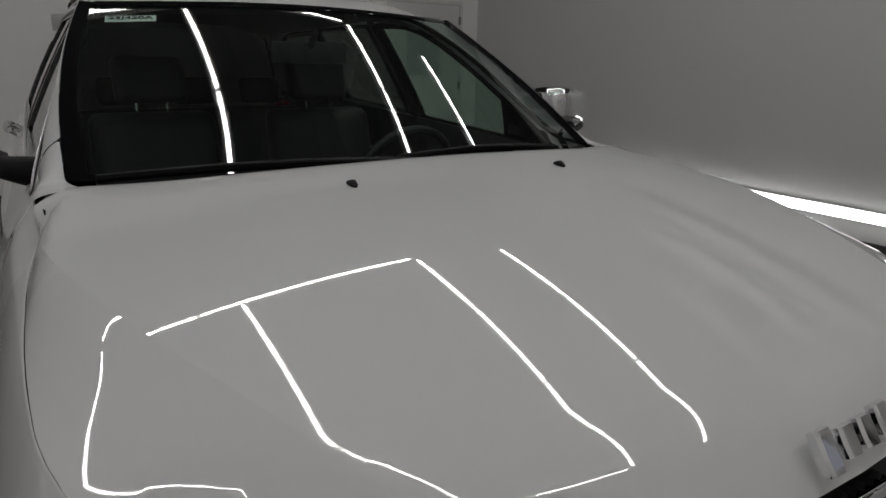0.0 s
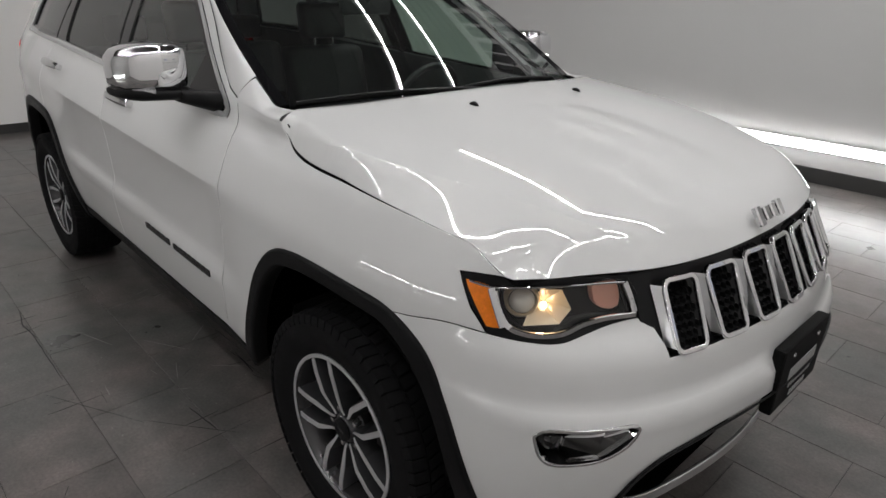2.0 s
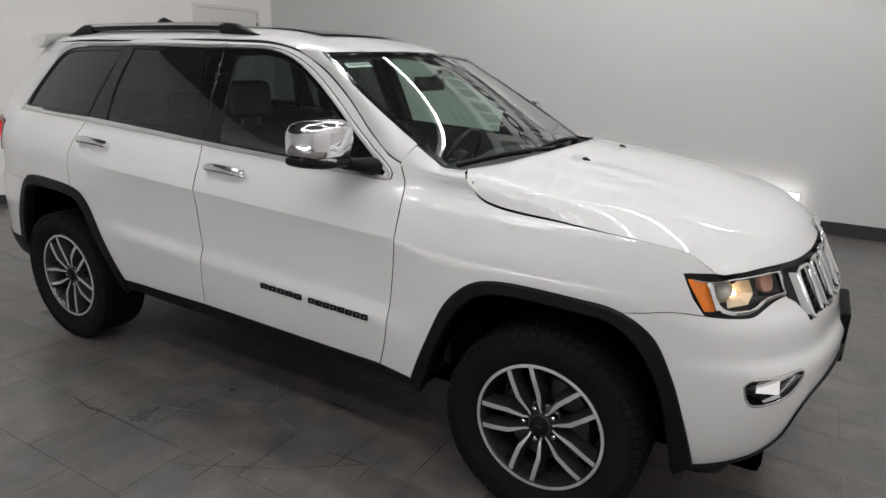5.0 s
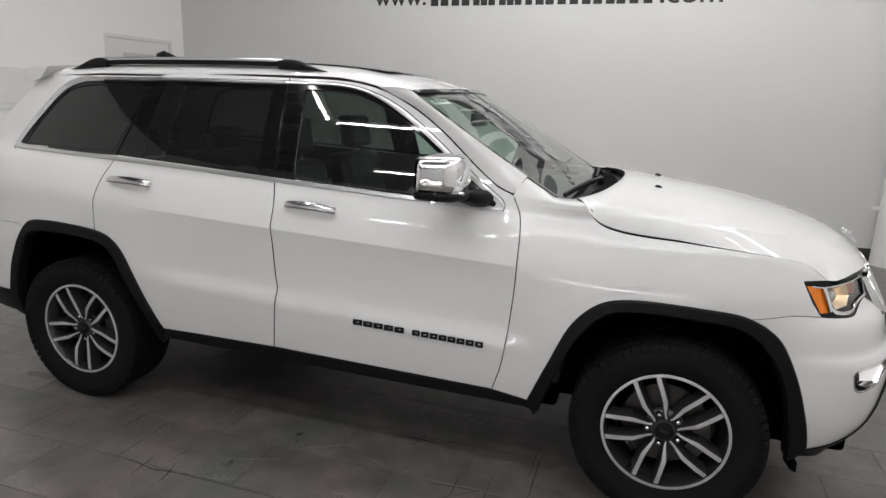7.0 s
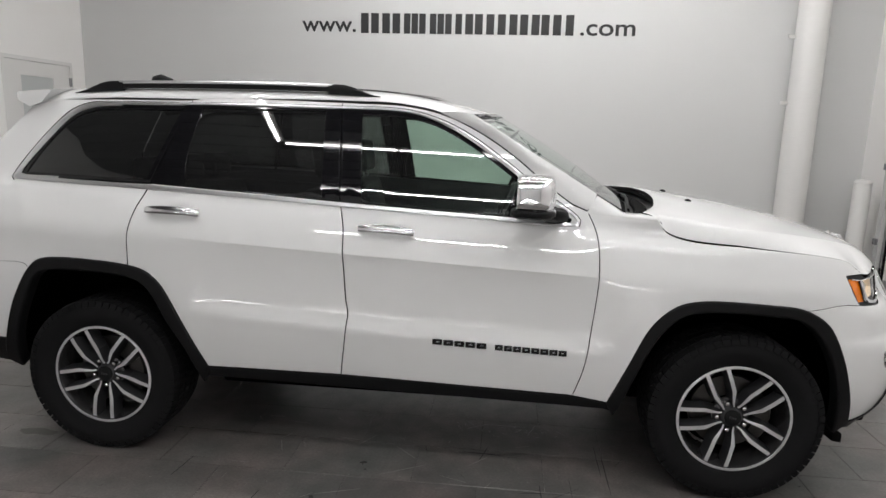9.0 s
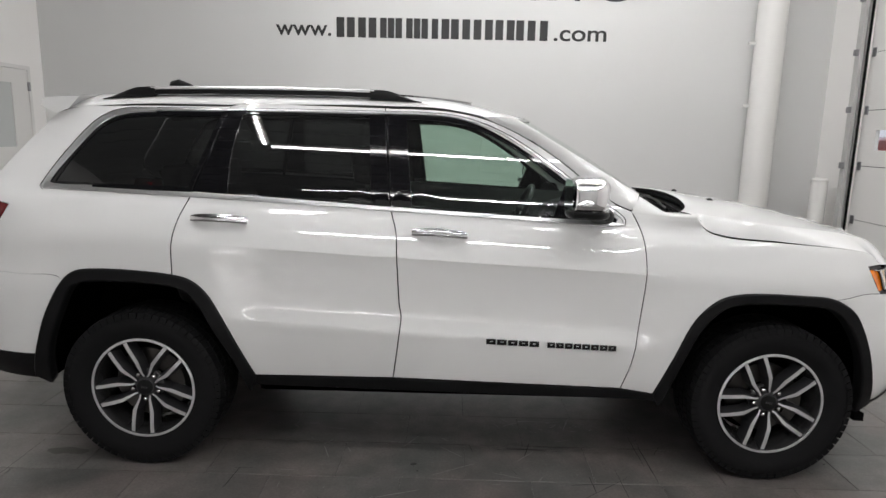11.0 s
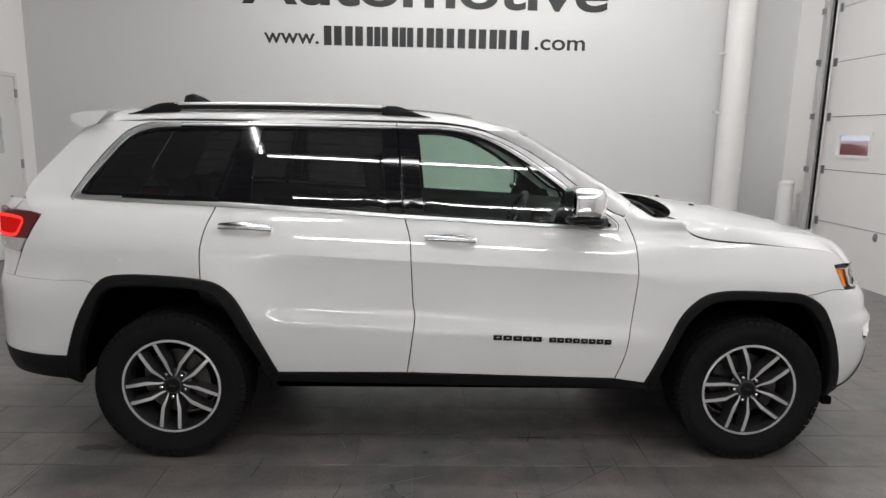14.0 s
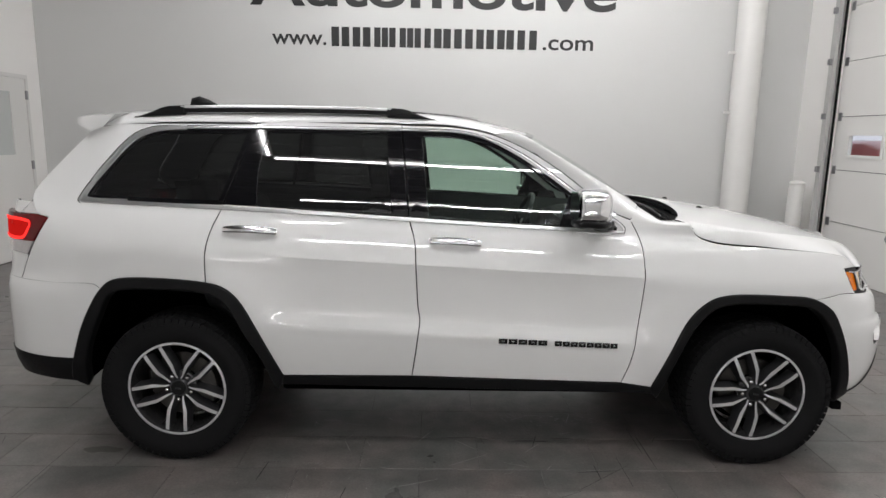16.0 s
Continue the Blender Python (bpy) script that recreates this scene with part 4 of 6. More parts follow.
# windows and their black pillar covers
for side, m in enumerate((lambda f: f, mirrored)):
    for owner, hole, pane, tint, nm in ((front_doors[side], front_hole, front_glass, GLASS_FRONT, "clear door window"), (rear_doors[side], rear_hole, rear_glass, GLASS_DARK, "dark privacy glass")):
        patch("pillar_cover", shrink(hole, 0.0), m(flank), GLOSS_BLACK, owner, "gloss black pillar cover and seal", holes=[shrink(pane, 0.0)], step=0.05, lift=-0.0025, thick=0.01)
        patch("window", shrink(pane, -0.004), m(flank), tint, owner, nm, step=0.04, lift=-0.011, thick=0).visible_shadow = False
    q_pane = shrink(quarter_hole, 0.022)
    patch("pillar_cover", shrink(quarter_hole, 0.0), m(flank), GLOSS_BLACK, suv, "gloss black window surround", holes=[q_pane], step=0.05, lift=-0.0025, thick=0.01)
    patch("quarter_window", shrink(q_pane, -0.004), m(flank), GLASS_DARK, suv, "dark privacy glass", step=0.04, lift=-0.008, thick=0)
    # chrome round the windows
    fl = m(flank)
    sweep("belt_trim", side_line([(-1.925, 1.296), (-1.5, 1.284), (-1.22, 1.2755), (-.667, 1.2505), (-.308, 1.232), (.439, 1.196), (.700, 1.184)], fl, 0.001), bar_shape(0.020, 0.007), SATIN_CHROME, suv, "chrome belt moulding", up=out_of(fl))
    sweep("window_trim", side_line([(.700, 1.184), (.742, 1.184), (.745, 1.205), (.622, 1.292), (.506, 1.374), (.396, 1.454), (.230, 1.560), (.088, 1.623), (-.059, 1.657), (-.36, 1.665), (-.9, 1.666), (-1.1, 1.664), (-1.489, 1.659),
                                   (-1.608, 1.654), (-1.707, 1.616), (-1.829, 1.476), (-1.93, 1.318), (-1.940, 1.300), (-1.925, 1.296)], fl, 0.001), bar_shape(0.011, 0.006), SATIN_CHROME, suv, "thin chrome window moulding", up=out_of(fl))
    sweep("window_trim", side_line([(-1.45, 1.659), (-1.595, 1.648), (-1.695, 1.610), (-1.814, 1.474), (-1.918, 1.312), (-1.900, 1.302), (-1.70, 1.296)], fl, 0.0005), bar_shape(0.026, 0.005), SATIN_CHROME, suv, "broad chrome corner of the window moulding", up=out_of(fl))
    sweep("window_seal", side_line([(.752, 1.178), (.757, 1.206), (.630, 1.300), (.513, 1.382), (.403, 1.462), (.235, 1.569), (.091, 1.631), (-.059, 1.665), (-.36, 1.6725), (-.9, 1.6735), (-1.1, 1.6715), (-1.489, 1.668), (-1.614, 1.663), (-1.716, 1.624), (-1.839, 1.482), (-1.942, 1.320), (-1.952, 1.298), (-1.935, 1.284)], fl, 0.0004), bar_shape(0.0032, 0.002), SEAL_AND_SHADE, suv, up=out_of(fl))


def grid(name, f, nu, nv, mat, parent, label="", double=False):
    """A sheet over the unit square."""
    us, vs = np.linspace(0, 1, nu), np.linspace(0, 1, nv)
    P = [f(a, b) for b in vs for a in us]
    e = 1e-3
    N = []
    for b in vs:
        for a in us:
            n = np.cross(f(min(a + e, 1), b) - f(max(a - e, 0), b), f(a, min(b + e, 1)) - f(a, max(b - e, 0)))
            N.append(n / (np.linalg.norm(n) + 1e-12))
    flip = -1 if sum(n @ (p - HEART(p)) for n, p in zip(N, P)) < 0 else 1
    N = [n * flip for n in N]
    faces = [(j * nu + i, j * nu + i + 1, (j + 1) * nu + i + 1, (j + 1) * nu + i)[::flip] for j in range(nv - 1) for i in range(nu - 1)]
    return mesh_object(name, P, faces, mat, parent, label, True, N)


# roof
ROOF_EDGE = curve([-2.1, -1.95, -1.6, -1.1, -.36, -.06, .114, .25, .3], [1.625, 1.652, 1.683, 1.690, 1.699, 1.689, 1.655, 1.598, 1.57])
ROOF_TOP = curve([-2.15, -1.9, -1.6, -1.1, -.6, -.2, .1, .3, .42], [1.712, 1.742, 1.760, 1.773, 1.774, 1.760, 1.728, 1.688, 1.659])


def roof_at(x, s):
    zE, zC = float(ROOF_EDGE(x)), float(ROOF_TOP(x))
    yE = -cabin(x, zE)[1]
    a = abs(s)
    y = yE * a
    k = min(a, 1.0)
    z = zE + (zC - zE) * (1 - k ** 4.2) ** 0.62
    return np.array([x, math.copysign(y, s), z])


def roof(a, b):
    s = math.sin((a * 2 - 1) * math.pi / 2)
    q = min(abs(s) * 0.66 / 0.637, 1.0)
    w = (q * q - 0.2 * q ** 4) / 0.8
    x0, x1 = -2.02 + 0.07 * s * s, 0.362 - 0.098 * w - 0.13 * abs(s) ** 9
    p = roof_at(x0 + (x1 - x0) * b, s)
    if b > 0.8:
        edge = roof_at(x1, s)
        p[2] += (1.666 - 0.018 * w - edge[2]) * float(sst(0.8, 1.0, b)) * (1 - float(sst(0.60, 0.655, abs(edge[1]))))
    return p


grid("roof", roof, 61, 60, WHITE_PAINT, suv)


def roof_low(a, b):
    p = roof(a, b)
    return p * np.array([0.97, 0.95, 1]) + np.array([0, 0, -0.035])


grid("headliner", roof_low, 21, 21, HEADLINER, suv, "light grey cabin headliner")


def shield(a, b):
    """The windscreen: a across, b from the bottom up."""
    s = a * 2 - 1
    w = (s * s - 0.2 * s ** 4) / 0.8
    lo = np.array([1.040 - 0.085 * w, 0.752 * s, 1.240 - 0.004 * w])
    hi = np.array([0.360 - 0.098 * w, 0.637 * s, 1.662 - 0.018 * w])
    bow = 4 * b * (1 - b)
    return lo + (hi - lo) * b + np.array([0.0075 * (1 - w), 0.03 * s, 0.013 * (1 - w)]) * bow


ws = grid("windshield", shield, 41, 31, GLASS_SHIELD, suv, "large raked windscreen reflecting the ceiling lamps")
ws.visible_shadow = False


def strip_between(name, line_a, line_b, mat, parent, label="", bulge=0.0, n=8, count=40):
    """A skin between two lines."""
    def even(line):
        p = np.array(line)
        d = np.r_[0, np.cumsum(np.linalg.norm(np.diff(p, axis=0), axis=1))]
        return lambda t: np.array([np.interp(t * d[-1], d, p[:, k]) for k in range(3)])
    A, B = even(line_a), even(line_b)

    def f(a, b):
        p, q = A(a), B(a)
        o = (p + q) / 2 - np.array([(p[0] + q[0]) / 2 - 0.25, 0, 1.1])
        return p + (q - p) * b + bulge * 4 * b * (1 - b) * o / (np.linalg.norm(o) + 1e-9)
    return grid(name, f, count, n, mat, parent, label)


pillar_low = side_line([(.105, 1.654), (.285, 1.579), (.451, 1.476), (.614, 1.349), (.72, 1.274), (.785, 1.249)], flank)
for sgn, nm in ((1, "a"), (-1, "b")):
    flip = np.array([1, sgn, 1])
    pts = [shield(0, b) for b in np.linspace(1, 0.19, 24)]
    foot = [shield(0, b) for b in np.linspace(1, 0.0, 28)]
    low = [p * flip for p in pillar_low]
    strip_between("pillar", low, [(p + np.array([0.004, -0.002, 0.004])) * flip for p in pts], WHITE_PAINT, suv, bulge=0.012)
    # black band round the windscreen
    sweep("windshield_seal", [(p + np.array([0, 0.020, 0.002])) * flip for p in foot], bar_shape(0.040, 0.003), GLOSS_BLACK, suv, "black windscreen edge", up=(0.4, 0, 1))
sweep("windshield_header", [shield(a, 0.985) + np.array([0, 0, 0.001]) for a in np.linspace(0.03, 0.97, 30)], bar_shape(0.04, 0.003), GLOSS_BLACK, suv, "black windscreen edge", up=(0.4, 0, 1))

# the fender's shoulder, from the pillar's foot to the bonnet's corner
SHOULDER_IN = [shield(0, b) + np.array([0.004, -0.004, -0.003]) for b in (0.19, 0.13, 0.07, 0.02)] + [np.array(q) for q in ((.985, -.7465, 1.2365), (1.035, -.7265, 1.2345))]


def shoulder(a, b):
    """a from the pillar to the bonnet, b from the fender's edge in to the cowl."""
    u = np.interp(a, [0, 0.16, 0.5, 0.8, 1], [.785, .85, .95, 1.03, 1.0815])
    z = float(np.interp(u, [q[0] for q in FENDER_TOP], [q[1] for q in FENDER_TOP]))
    p, low = flank(u, z - 0.009) + np.array([0, -0.0012, 0.0]), flank(u, z - 0.03)
    f = a * (len(SHOULDER_LINE) - 1)
    i = min(int(f), len(SHOULDER_LINE) - 2)
    q = SHOULDER_LINE[i] * (1 - f + i) + SHOULDER_LINE[i + 1] * (f - i)
    g = np.linalg.norm(q - p)
    t0 = (p - low) / np.linalg.norm(p - low) * g * 0.9
    t1 = np.array([0, 1.0, 0.25 - 0.15 * a]) * g * 0.8
    return p * (1 + 2 * b) * (1 - b) ** 2 + t0 * b * (1 - b) ** 2 + q * b * b * (3 - 2 * b) + t1 * b * b * (b - 1)


SHOULDER_LINE = spl(SHOULDER_IN, 0.01)
for flip in (np.array([1, 1, 1]), np.array([1, -1, 1])):
    grid("fender_shoulder", lambda a, b: shoulder(a, b) * flip, 30, 14, WHITE_PAINT, suv)
    sweep("cowl_edge", [(q + np.array([0, 0.004, -0.014])) * flip for q in SHOULDER_LINE], bar_shape(0.004, 0.012), SEAL_AND_SHADE, suv, "black cowl edge seal", up=(0, 0, 1))

# bonnet: a low dome with a soft crease on each side
def H_TOP(x):
    u = x - 1.13
    return 1.2835 - 0.10 * u - 0.02 * u ** 2 - 0.0667 * u ** 3


H_NOSE = curve([0, .15, .3, .5, .65, .8, .86, .95], [2.214, 2.209, 2.194, 2.143, 2.064, 1.966, 1.90, 1.81])
H_REAR = curve([0, .2, .4, .6, .725, .8, .9], [1.182, 1.173, 1.147, 1.097, 1.035, 0.99, 0.93])
H_CREASE = curve([1.0, 1.25, 1.45, 1.6, 1.7, 1.86, 2.0, 2.1, 2.2], [.85, .82, .79, .745, .708, .637, .57, .51, .45])


SEAM_AT = sorted(side_line(HOOD_SEAM[1:], flank, 0, 0.02), key=lambda p: p[0])
SEAM_END = SEAM_AT[-1][0]
SEAM_Y = curve([p[0] for p in SEAM_AT], [-p[1] for p in SEAM_AT])
SEAM_Z = curve([p[0] for p in SEAM_AT], [p[2] for p in SEAM_AT])


def dome(x, a):
    """A plateau, almost flat across, that breaks at a crease and falls to the seam."""
    q = min(x, SEAM_END)
    ys, ze = float(SEAM_Y(q)), float(SEAM_Z(q)) - 0.05 * (x - q)
    yc = min(float(H_CREASE(x)), ys - 0.05)
    k = 0.088
    z = H_TOP(x) - k * min(a, yc) ** 2
    if a > yc:
        w = ys - yc
        t = (a - yc) / w
        m = (2 * k * yc + 0.16 * float(sst(1.25, 1.6, x)) * (1 - float(sst(1.95, 2.1, x)))) * w
        z -= m * t + (z - ze - m) * t * t
    return z


def bonnet(x, y):
    a = abs(y)
    z = dome(x, a)
    lip = min(1.3, max(0.0, 1 - (x - float(H_REAR(a))) / 0.05))
    z -= 0.006 * lip * lip
    tip = float(H_NOSE(a))
    d = min(max(0.0, 1 - (tip - x) / 0.15), 1.1)
    if d:
        z -= (dome(tip, a) - 1.022) * d ** 2.6 * (1 - float(sst(0.74, 0.81, a)))
    return np.array([x, y, z])


seam_y = [(float(p[0]), float(p[1])) for p in side_line(HOOD_SEAM[1:], flank)]
nose = [(float(H_NOSE(abs(y))), y) for y in np.linspace(seam_y[-1][1] + 0.004, 0, 26)]
rear = [(float(H_REAR(-y)), y) for y in np.linspace(0, -0.725, 24)]
right = ring(rear, straight([rear[-1], seam_y[0]], 0.02), seam_y, nose)
whole = right + [np.array([q[0], -q[1]]) for q in right[::-1] if abs(q[1]) > 0.003]
CREASE_LINES = [[(x, s * float(H_CREASE(x))) for x in np.arange(1.32, 2.06, 0.02)] for s in (-1, 1)]
patch("hood", shrink(whole, 0.0022), bonnet, WHITE_PAINT, suv, step=0.022, lines=CREASE_LINES, thick=0.02, away=lambda p: p - np.array([0, 0, 1.0]))
for y in (-0.275, 0.275):
    p = bonnet(1.345, y)
    bm = loft([oval(p[0] + dx, p[1], p[2] + h / 2 - 0.002, w, h / 2, "x", 10, 2.6) for dx, w, h in ((-0.014, 0.007, 0.010), (0.0, 0.010, 0.014), (0.011, 0.008, 0.009), (0.018, 0.004, 0.004))])
    part("washer_nozzle", bm, CLAD, suv, "small black washer nozzle", smooth=True, angle=50)

# scuttle and wipers
def cowl_front(s):
    y = 0.725 * s
    return np.array([float(H_REAR(abs(y))) + 0.02, y, 1.222 - 0.012 * abs(s) ** 3])


strip_between("cowl", [shield(a, 0.01) + np.array([-0.01, 0, -0.045 + 0.03 * abs(a * 2 - 1) ** 6]) for a in np.linspace(0, 1, 40)],
              [cowl_front(s) for s in np.linspace(-1, 1, 40)], CLAD, suv, "black plastic cowl panel", bulge=-0.012)
sweep("cowl_lip", [cowl_front(s) + np.array([-0.012, 0, 0.012]) for s in np.linspace(-0.97, 0.97, 40)], bar_shape(0.012, 0.014), SEAL_AND_SHADE, suv, "black rubber seal along the bonnet edge", up=(0, 0, 1))
for k in range(26):
    y = -0.60 + 1.2 * k / 25
    x0 = float(shield(0.5 + y / 1.5, 0.0)[0])
    x1 = float(H_REAR(abs(y))) - 0.01
    part("cowl_slat", box_bm((x0 + (x1 - x0) * 0.35, y - 0.004, 1.205), (x0 + (x1 - x0) * 0.85, y + 0.004, 1.222)), CLAD, suv)
for base, tip in (((0.10, -0.035), (-0.93, -0.008)), ((0.74, -0.03), (-0.02, 0.0))):
    pts = []
    for t in np.linspace(0, 1, 14):
        s, b = base[0] + (tip[0] - base[0]) * t, base[1] + (tip[1] - base[1]) * t
        pts.append(shield((s + 1) / 2, b + 0.016 * math.sin(math.pi * t)) + np.array([0.004, 0, 0.012 + 0.006 * math.sin(math.pi * t)]))
    arm = sweep("wiper", pts, bar_shape(0.016, 0.012), CLAD, suv, "black wiper arm and blade", up=(0.5, 0, 1), scale=lambda t: 1.3 - 0.7 * t)
    sweep("wiper_blade", [p + np.array([0.004, 0, -0.008]) for p in pts[4:]], bar_shape(0.008, 0.010), SEAL_AND_SHADE, arm, up=(0.5, 0, 1))
    q = pts[0]
    part("wiper_pivot", loft([oval(q[0], q[1], q[2] + h, r, r, "z", 12, 2) for h, r in ((-0.03, 0.02), (0.0, 0.02), (0.012, 0.012))]), CLAD, arm, smooth=True, angle=50)

# roof rails, aerial, sunroof
for sgn in (1, -1):
    y = -0.545 * sgn
    z_of = lambda x: float(roof_at(x, abs(y) / -cabin(x, float(ROOF_EDGE(x)))[1])[2])
    rail = sweep("roof_rail", [(x, y, z_of(x) + h) for x, h in zip(np.linspace(-1.50, -0.42, 24), [0.030] * 24)], bar_shape(0.040, 0.014, 0.4), SATIN_CHROME, suv, "silver roof rail with black ends", up=(0, 0, 1))
    for a, b in ((-1.74, -1.48), (-0.19, -0.44)):
        pts = [(a + (b - a) * t, y, z_of(a + (b - a) * t) - 0.004) for t in np.linspace(0, 1, 14)]
        bm = loft([[(p[0], p[1] + w * c, p[2] + h * d) for c, d in ((-1, 0), (1, 0), (1, 0.7), (0.6, 1), (-0.6, 1), (-1, 0.7))] for p, w, h in
                   [(p, 0.012 + 0.013 * min(1, t * 3), 0.004 + 0.044 * float(sst(0, 0.75, t))) for p, t in zip(pts, np.linspace(0, 1, 14))]])
        part("rail_foot", bm, CLAD, rail, "black rail foot", smooth=True, angle=40)
    part("rail_base", loft([[(x, y + c, z_of(x) + d) for c, d in ((-0.020, 0.008), (0.020, 0.008), (0.018, 0.030), (-0.018, 0.030))] for x in np.linspace(-1.5, -0.42, 16)]), CLAD, rail, "black rail base")
bm = loft([oval(x, 0, float(roof_at(x, 0)[2]) + h / 2 - 0.004, w, h / 2 + 0.004, "x", 12, 2.2) for x, w, h in ((-1.66, 0.012, 0.03), (-1.645, 0.025, 0.078), (-1.60, 0.033, 0.088), (-1.54, 0.030, 0.064), (-1.48, 0.018, 0.028), (-1.45, 0.006, 0.006))])
part("antenna", bm, CLAD, suv, "black shark fin aerial", smooth=True)
grid("sunroof", lambda a, b: roof_at(-0.80 + 0.86 * b, (a * 2 - 1) * 0.66) + np.array([0, 0, 0.006]), 20, 20, GLOSS_BLACK, suv, "dark glass sunroof panel")

# ---------------------------------------------------------------- nose
side_r = [(2.0, .36), (1.944, .521), (1.881, .681), (1.804, .806), (1.69, .868)]
top_r = [(1.69, .868), (1.755, .877), (1.859, .894), (1.972, .890)]
lamp_low = [(1.972, .889), (2.076, .884), (2.166, .883), (2.234, .895), (2.321, .909), (2.408, .912), (2.432, .900)]
gr_side = [(2.432, .900), (2.445, .866), (2.452, .838)]
gr_low = [(2.452, .838), (2.581, .839), (2.748, .842), (3.0, .846)]
mouth = [(3.0, .655), (2.7, .648), (2.554, .637), (2.427, .605), (2.363, .553), (2.318, .48), (2.25, .42), (2.15, .385), (2.0, .36)]
half_r = ring(spl(mouth), spl(side_r), spl(top_r), spl(lamp_low), spl(gr_side), spl(gr_low))
bumper_line = half_r + [np.array([6.0 - q[0], q[1]]) for q in half_r[::-1] if q[0] < 2.995]
fog = ring(spl([(2.119, .680), (2.136, .697), (2.24, .703), (2.350, .708), (2.360, .698), (2.336, .659), (2.276, .624), (2.225, .613), (2.157, .610), (2.132, .635), (2.119, .680)]))
fog_l = [np.array([6.0 - q[0], q[1]]) for q in fog]
bumper = patch("front_bumper", bumper_line, skin, WHITE_PAINT, suv, holes=[fog, fog_l], step=0.028, thick=0.02)

for f_line, g in ((fog, 1), (fog_l, -1)):
    patch("fog_rim", shrink(f_line, -0.0025), skin, CHROME, bumper, "slim chrome fog lamp surround", holes=[shrink(f_line, 0.0025)], step=0.02, lift=0.001, thick=0.03)
    deep = shrink(f_line, 0.004)
    P0 = [skin(*q) for q in deep]
    c = np.mean(P0, axis=0)
    back = [(p - c) * 0.72 + c - np.array([0.075, 0.02 * -g, 0.0]) for p in P0]
    bm = loft([P0, back], cap=False)
    bm.faces.new([v for v in list(bm.verts)[len(P0):]])
    part("fog_pocket", bm, SATIN_BLACK, bumper, "dark fog lamp pocket", smooth=True, angle=40)
    q = c + np.array([-0.03, 0.03 * -g, -0.012])
    part("fog_lamp", loft([oval(q[0] - 0.035 + dx, q[1], q[2], r, r, "x", 16, 2) for dx, r in ((-0.03, 0.026), (0.0, 0.026), (0.012, 0.019), (0.016, 0.007))]), GLOSS_BLACK, bumper, "small round fog lamp", smooth=True, angle=50)
    # bright wedge on the inner side of the pocket
    w0, w1, w2, w3 = skin(2.335 if g > 0 else 3.665, .698), skin(2.352 if g > 0 else 3.648, .690), skin(2.27 if g > 0 else 3.73, .630), skin(2.20 if g > 0 else 3.80, .621)
    inn = np.array([-0.055, 0.015 * g, 0.012])
    mesh_object("fog_bezel", [w0, w1, w2, w3, w0 + inn, w1 + inn * 0.2, w2 + inn * 0.2, w3 + inn], [(0, 1, 5, 4), (1, 2, 6, 5), (2, 3, 7, 6), (4, 5, 6, 7)], CHROME, bumper, "chrome fog lamp bezel")

# black lower valance with a chrome strip
low_half = ring(straight([(3.0, .25), (2.6, .25), (2.25, .27), (1.99, .32)]), straight([(1.99, .32), (2.0, .365)]), spl(mouth)[::-1])
patch("valance", low_half + [np.array([6.0 - q[0], q[1]]) for q in low_half[::-1] if q[0] < 2.995], lambda u, z: inset(skin, 0.004 + 0.10 * float(sst(2.16, 2.36, 3 - abs(u - 3)))) (u, z), CLAD, suv, "black plastic lower valance", step=0.04, lift=0)
sweep("valance_lip", [skin(u, z - 0.006) for u, z in spl(mouth[::-1], 0.03)] + [skin(6 - u, z - 0.006) for u, z in spl(mouth, 0.03)], bar_shape(0.022, 0.006), CLAD, suv, "black lip under the bumper", up=lambda p: (1, 0.7 * p[1], -0.6))
chrome_u = [skin(u, z) + np.array([-0.045, 0, 0]) for u, z in spl([(2.352, .50), (2.40, .42), (2.50, .375), (2.70, .36), (3.0, .357), (3.3, .36), (3.5, .375), (3.60, .42), (3.648, .50)], 0.04)]
sweep("valance_trim", chrome_u, bar_shape(0.030, 0.008), SATIN_CHROME, suv, "chrome strip round the lower intake", up=(1, 0, 0.1))

# grille, on a straight slope between bumper and bonnet
def grille_at(u, z):
    t = (z - 0.842) / 0.17
    p = skin(u, 0.842) * (1 - t) + skin(u, 1.012) * t
    return np.array([p[0], p[1], z])


def rounded(c, w0, w1, z0, z1, r, n=5):
    """An upright rounded frame, wider (w0) at its top than at its foot (w1)."""
    out = []
    for sx, z, w, a0 in ((1, z1, w0, 0), (-1, z1, w0, 90), (-1, z0, w1, 180), (1, z0, w1, 270)):
        zc = z - r if z == z1 else z + r
        out += [(c + sx * (w - r) + r * math.cos(radians(a0 + 90 * k / n)), zc + r * math.sin(radians(a0 + 90 * k / n))) for k in range(n + 1)]
    return ring(straight(out + [out[0]], 0.03))


g_half = ring(straight([(3.0, .842), (2.748, .838), (2.45, .834)]), straight([(2.45, .834), (2.430, .905), (2.40, .920), (2.397, .963), (2.355, 1.014)]), spl([(2.355, 1.014), (2.50, 1.022), (2.75, 1.036), (3.0, 1.042)]))
grille = patch("grille", g_half + [np.array([6.0 - q[0], q[1]]) for q in g_half[::-1] if q[0] < 2.995], grille_at, SATIN_BLACK, suv, "black grille panel with seven chrome-framed slots", step=0.04, lift=-0.020, thick=0.03)
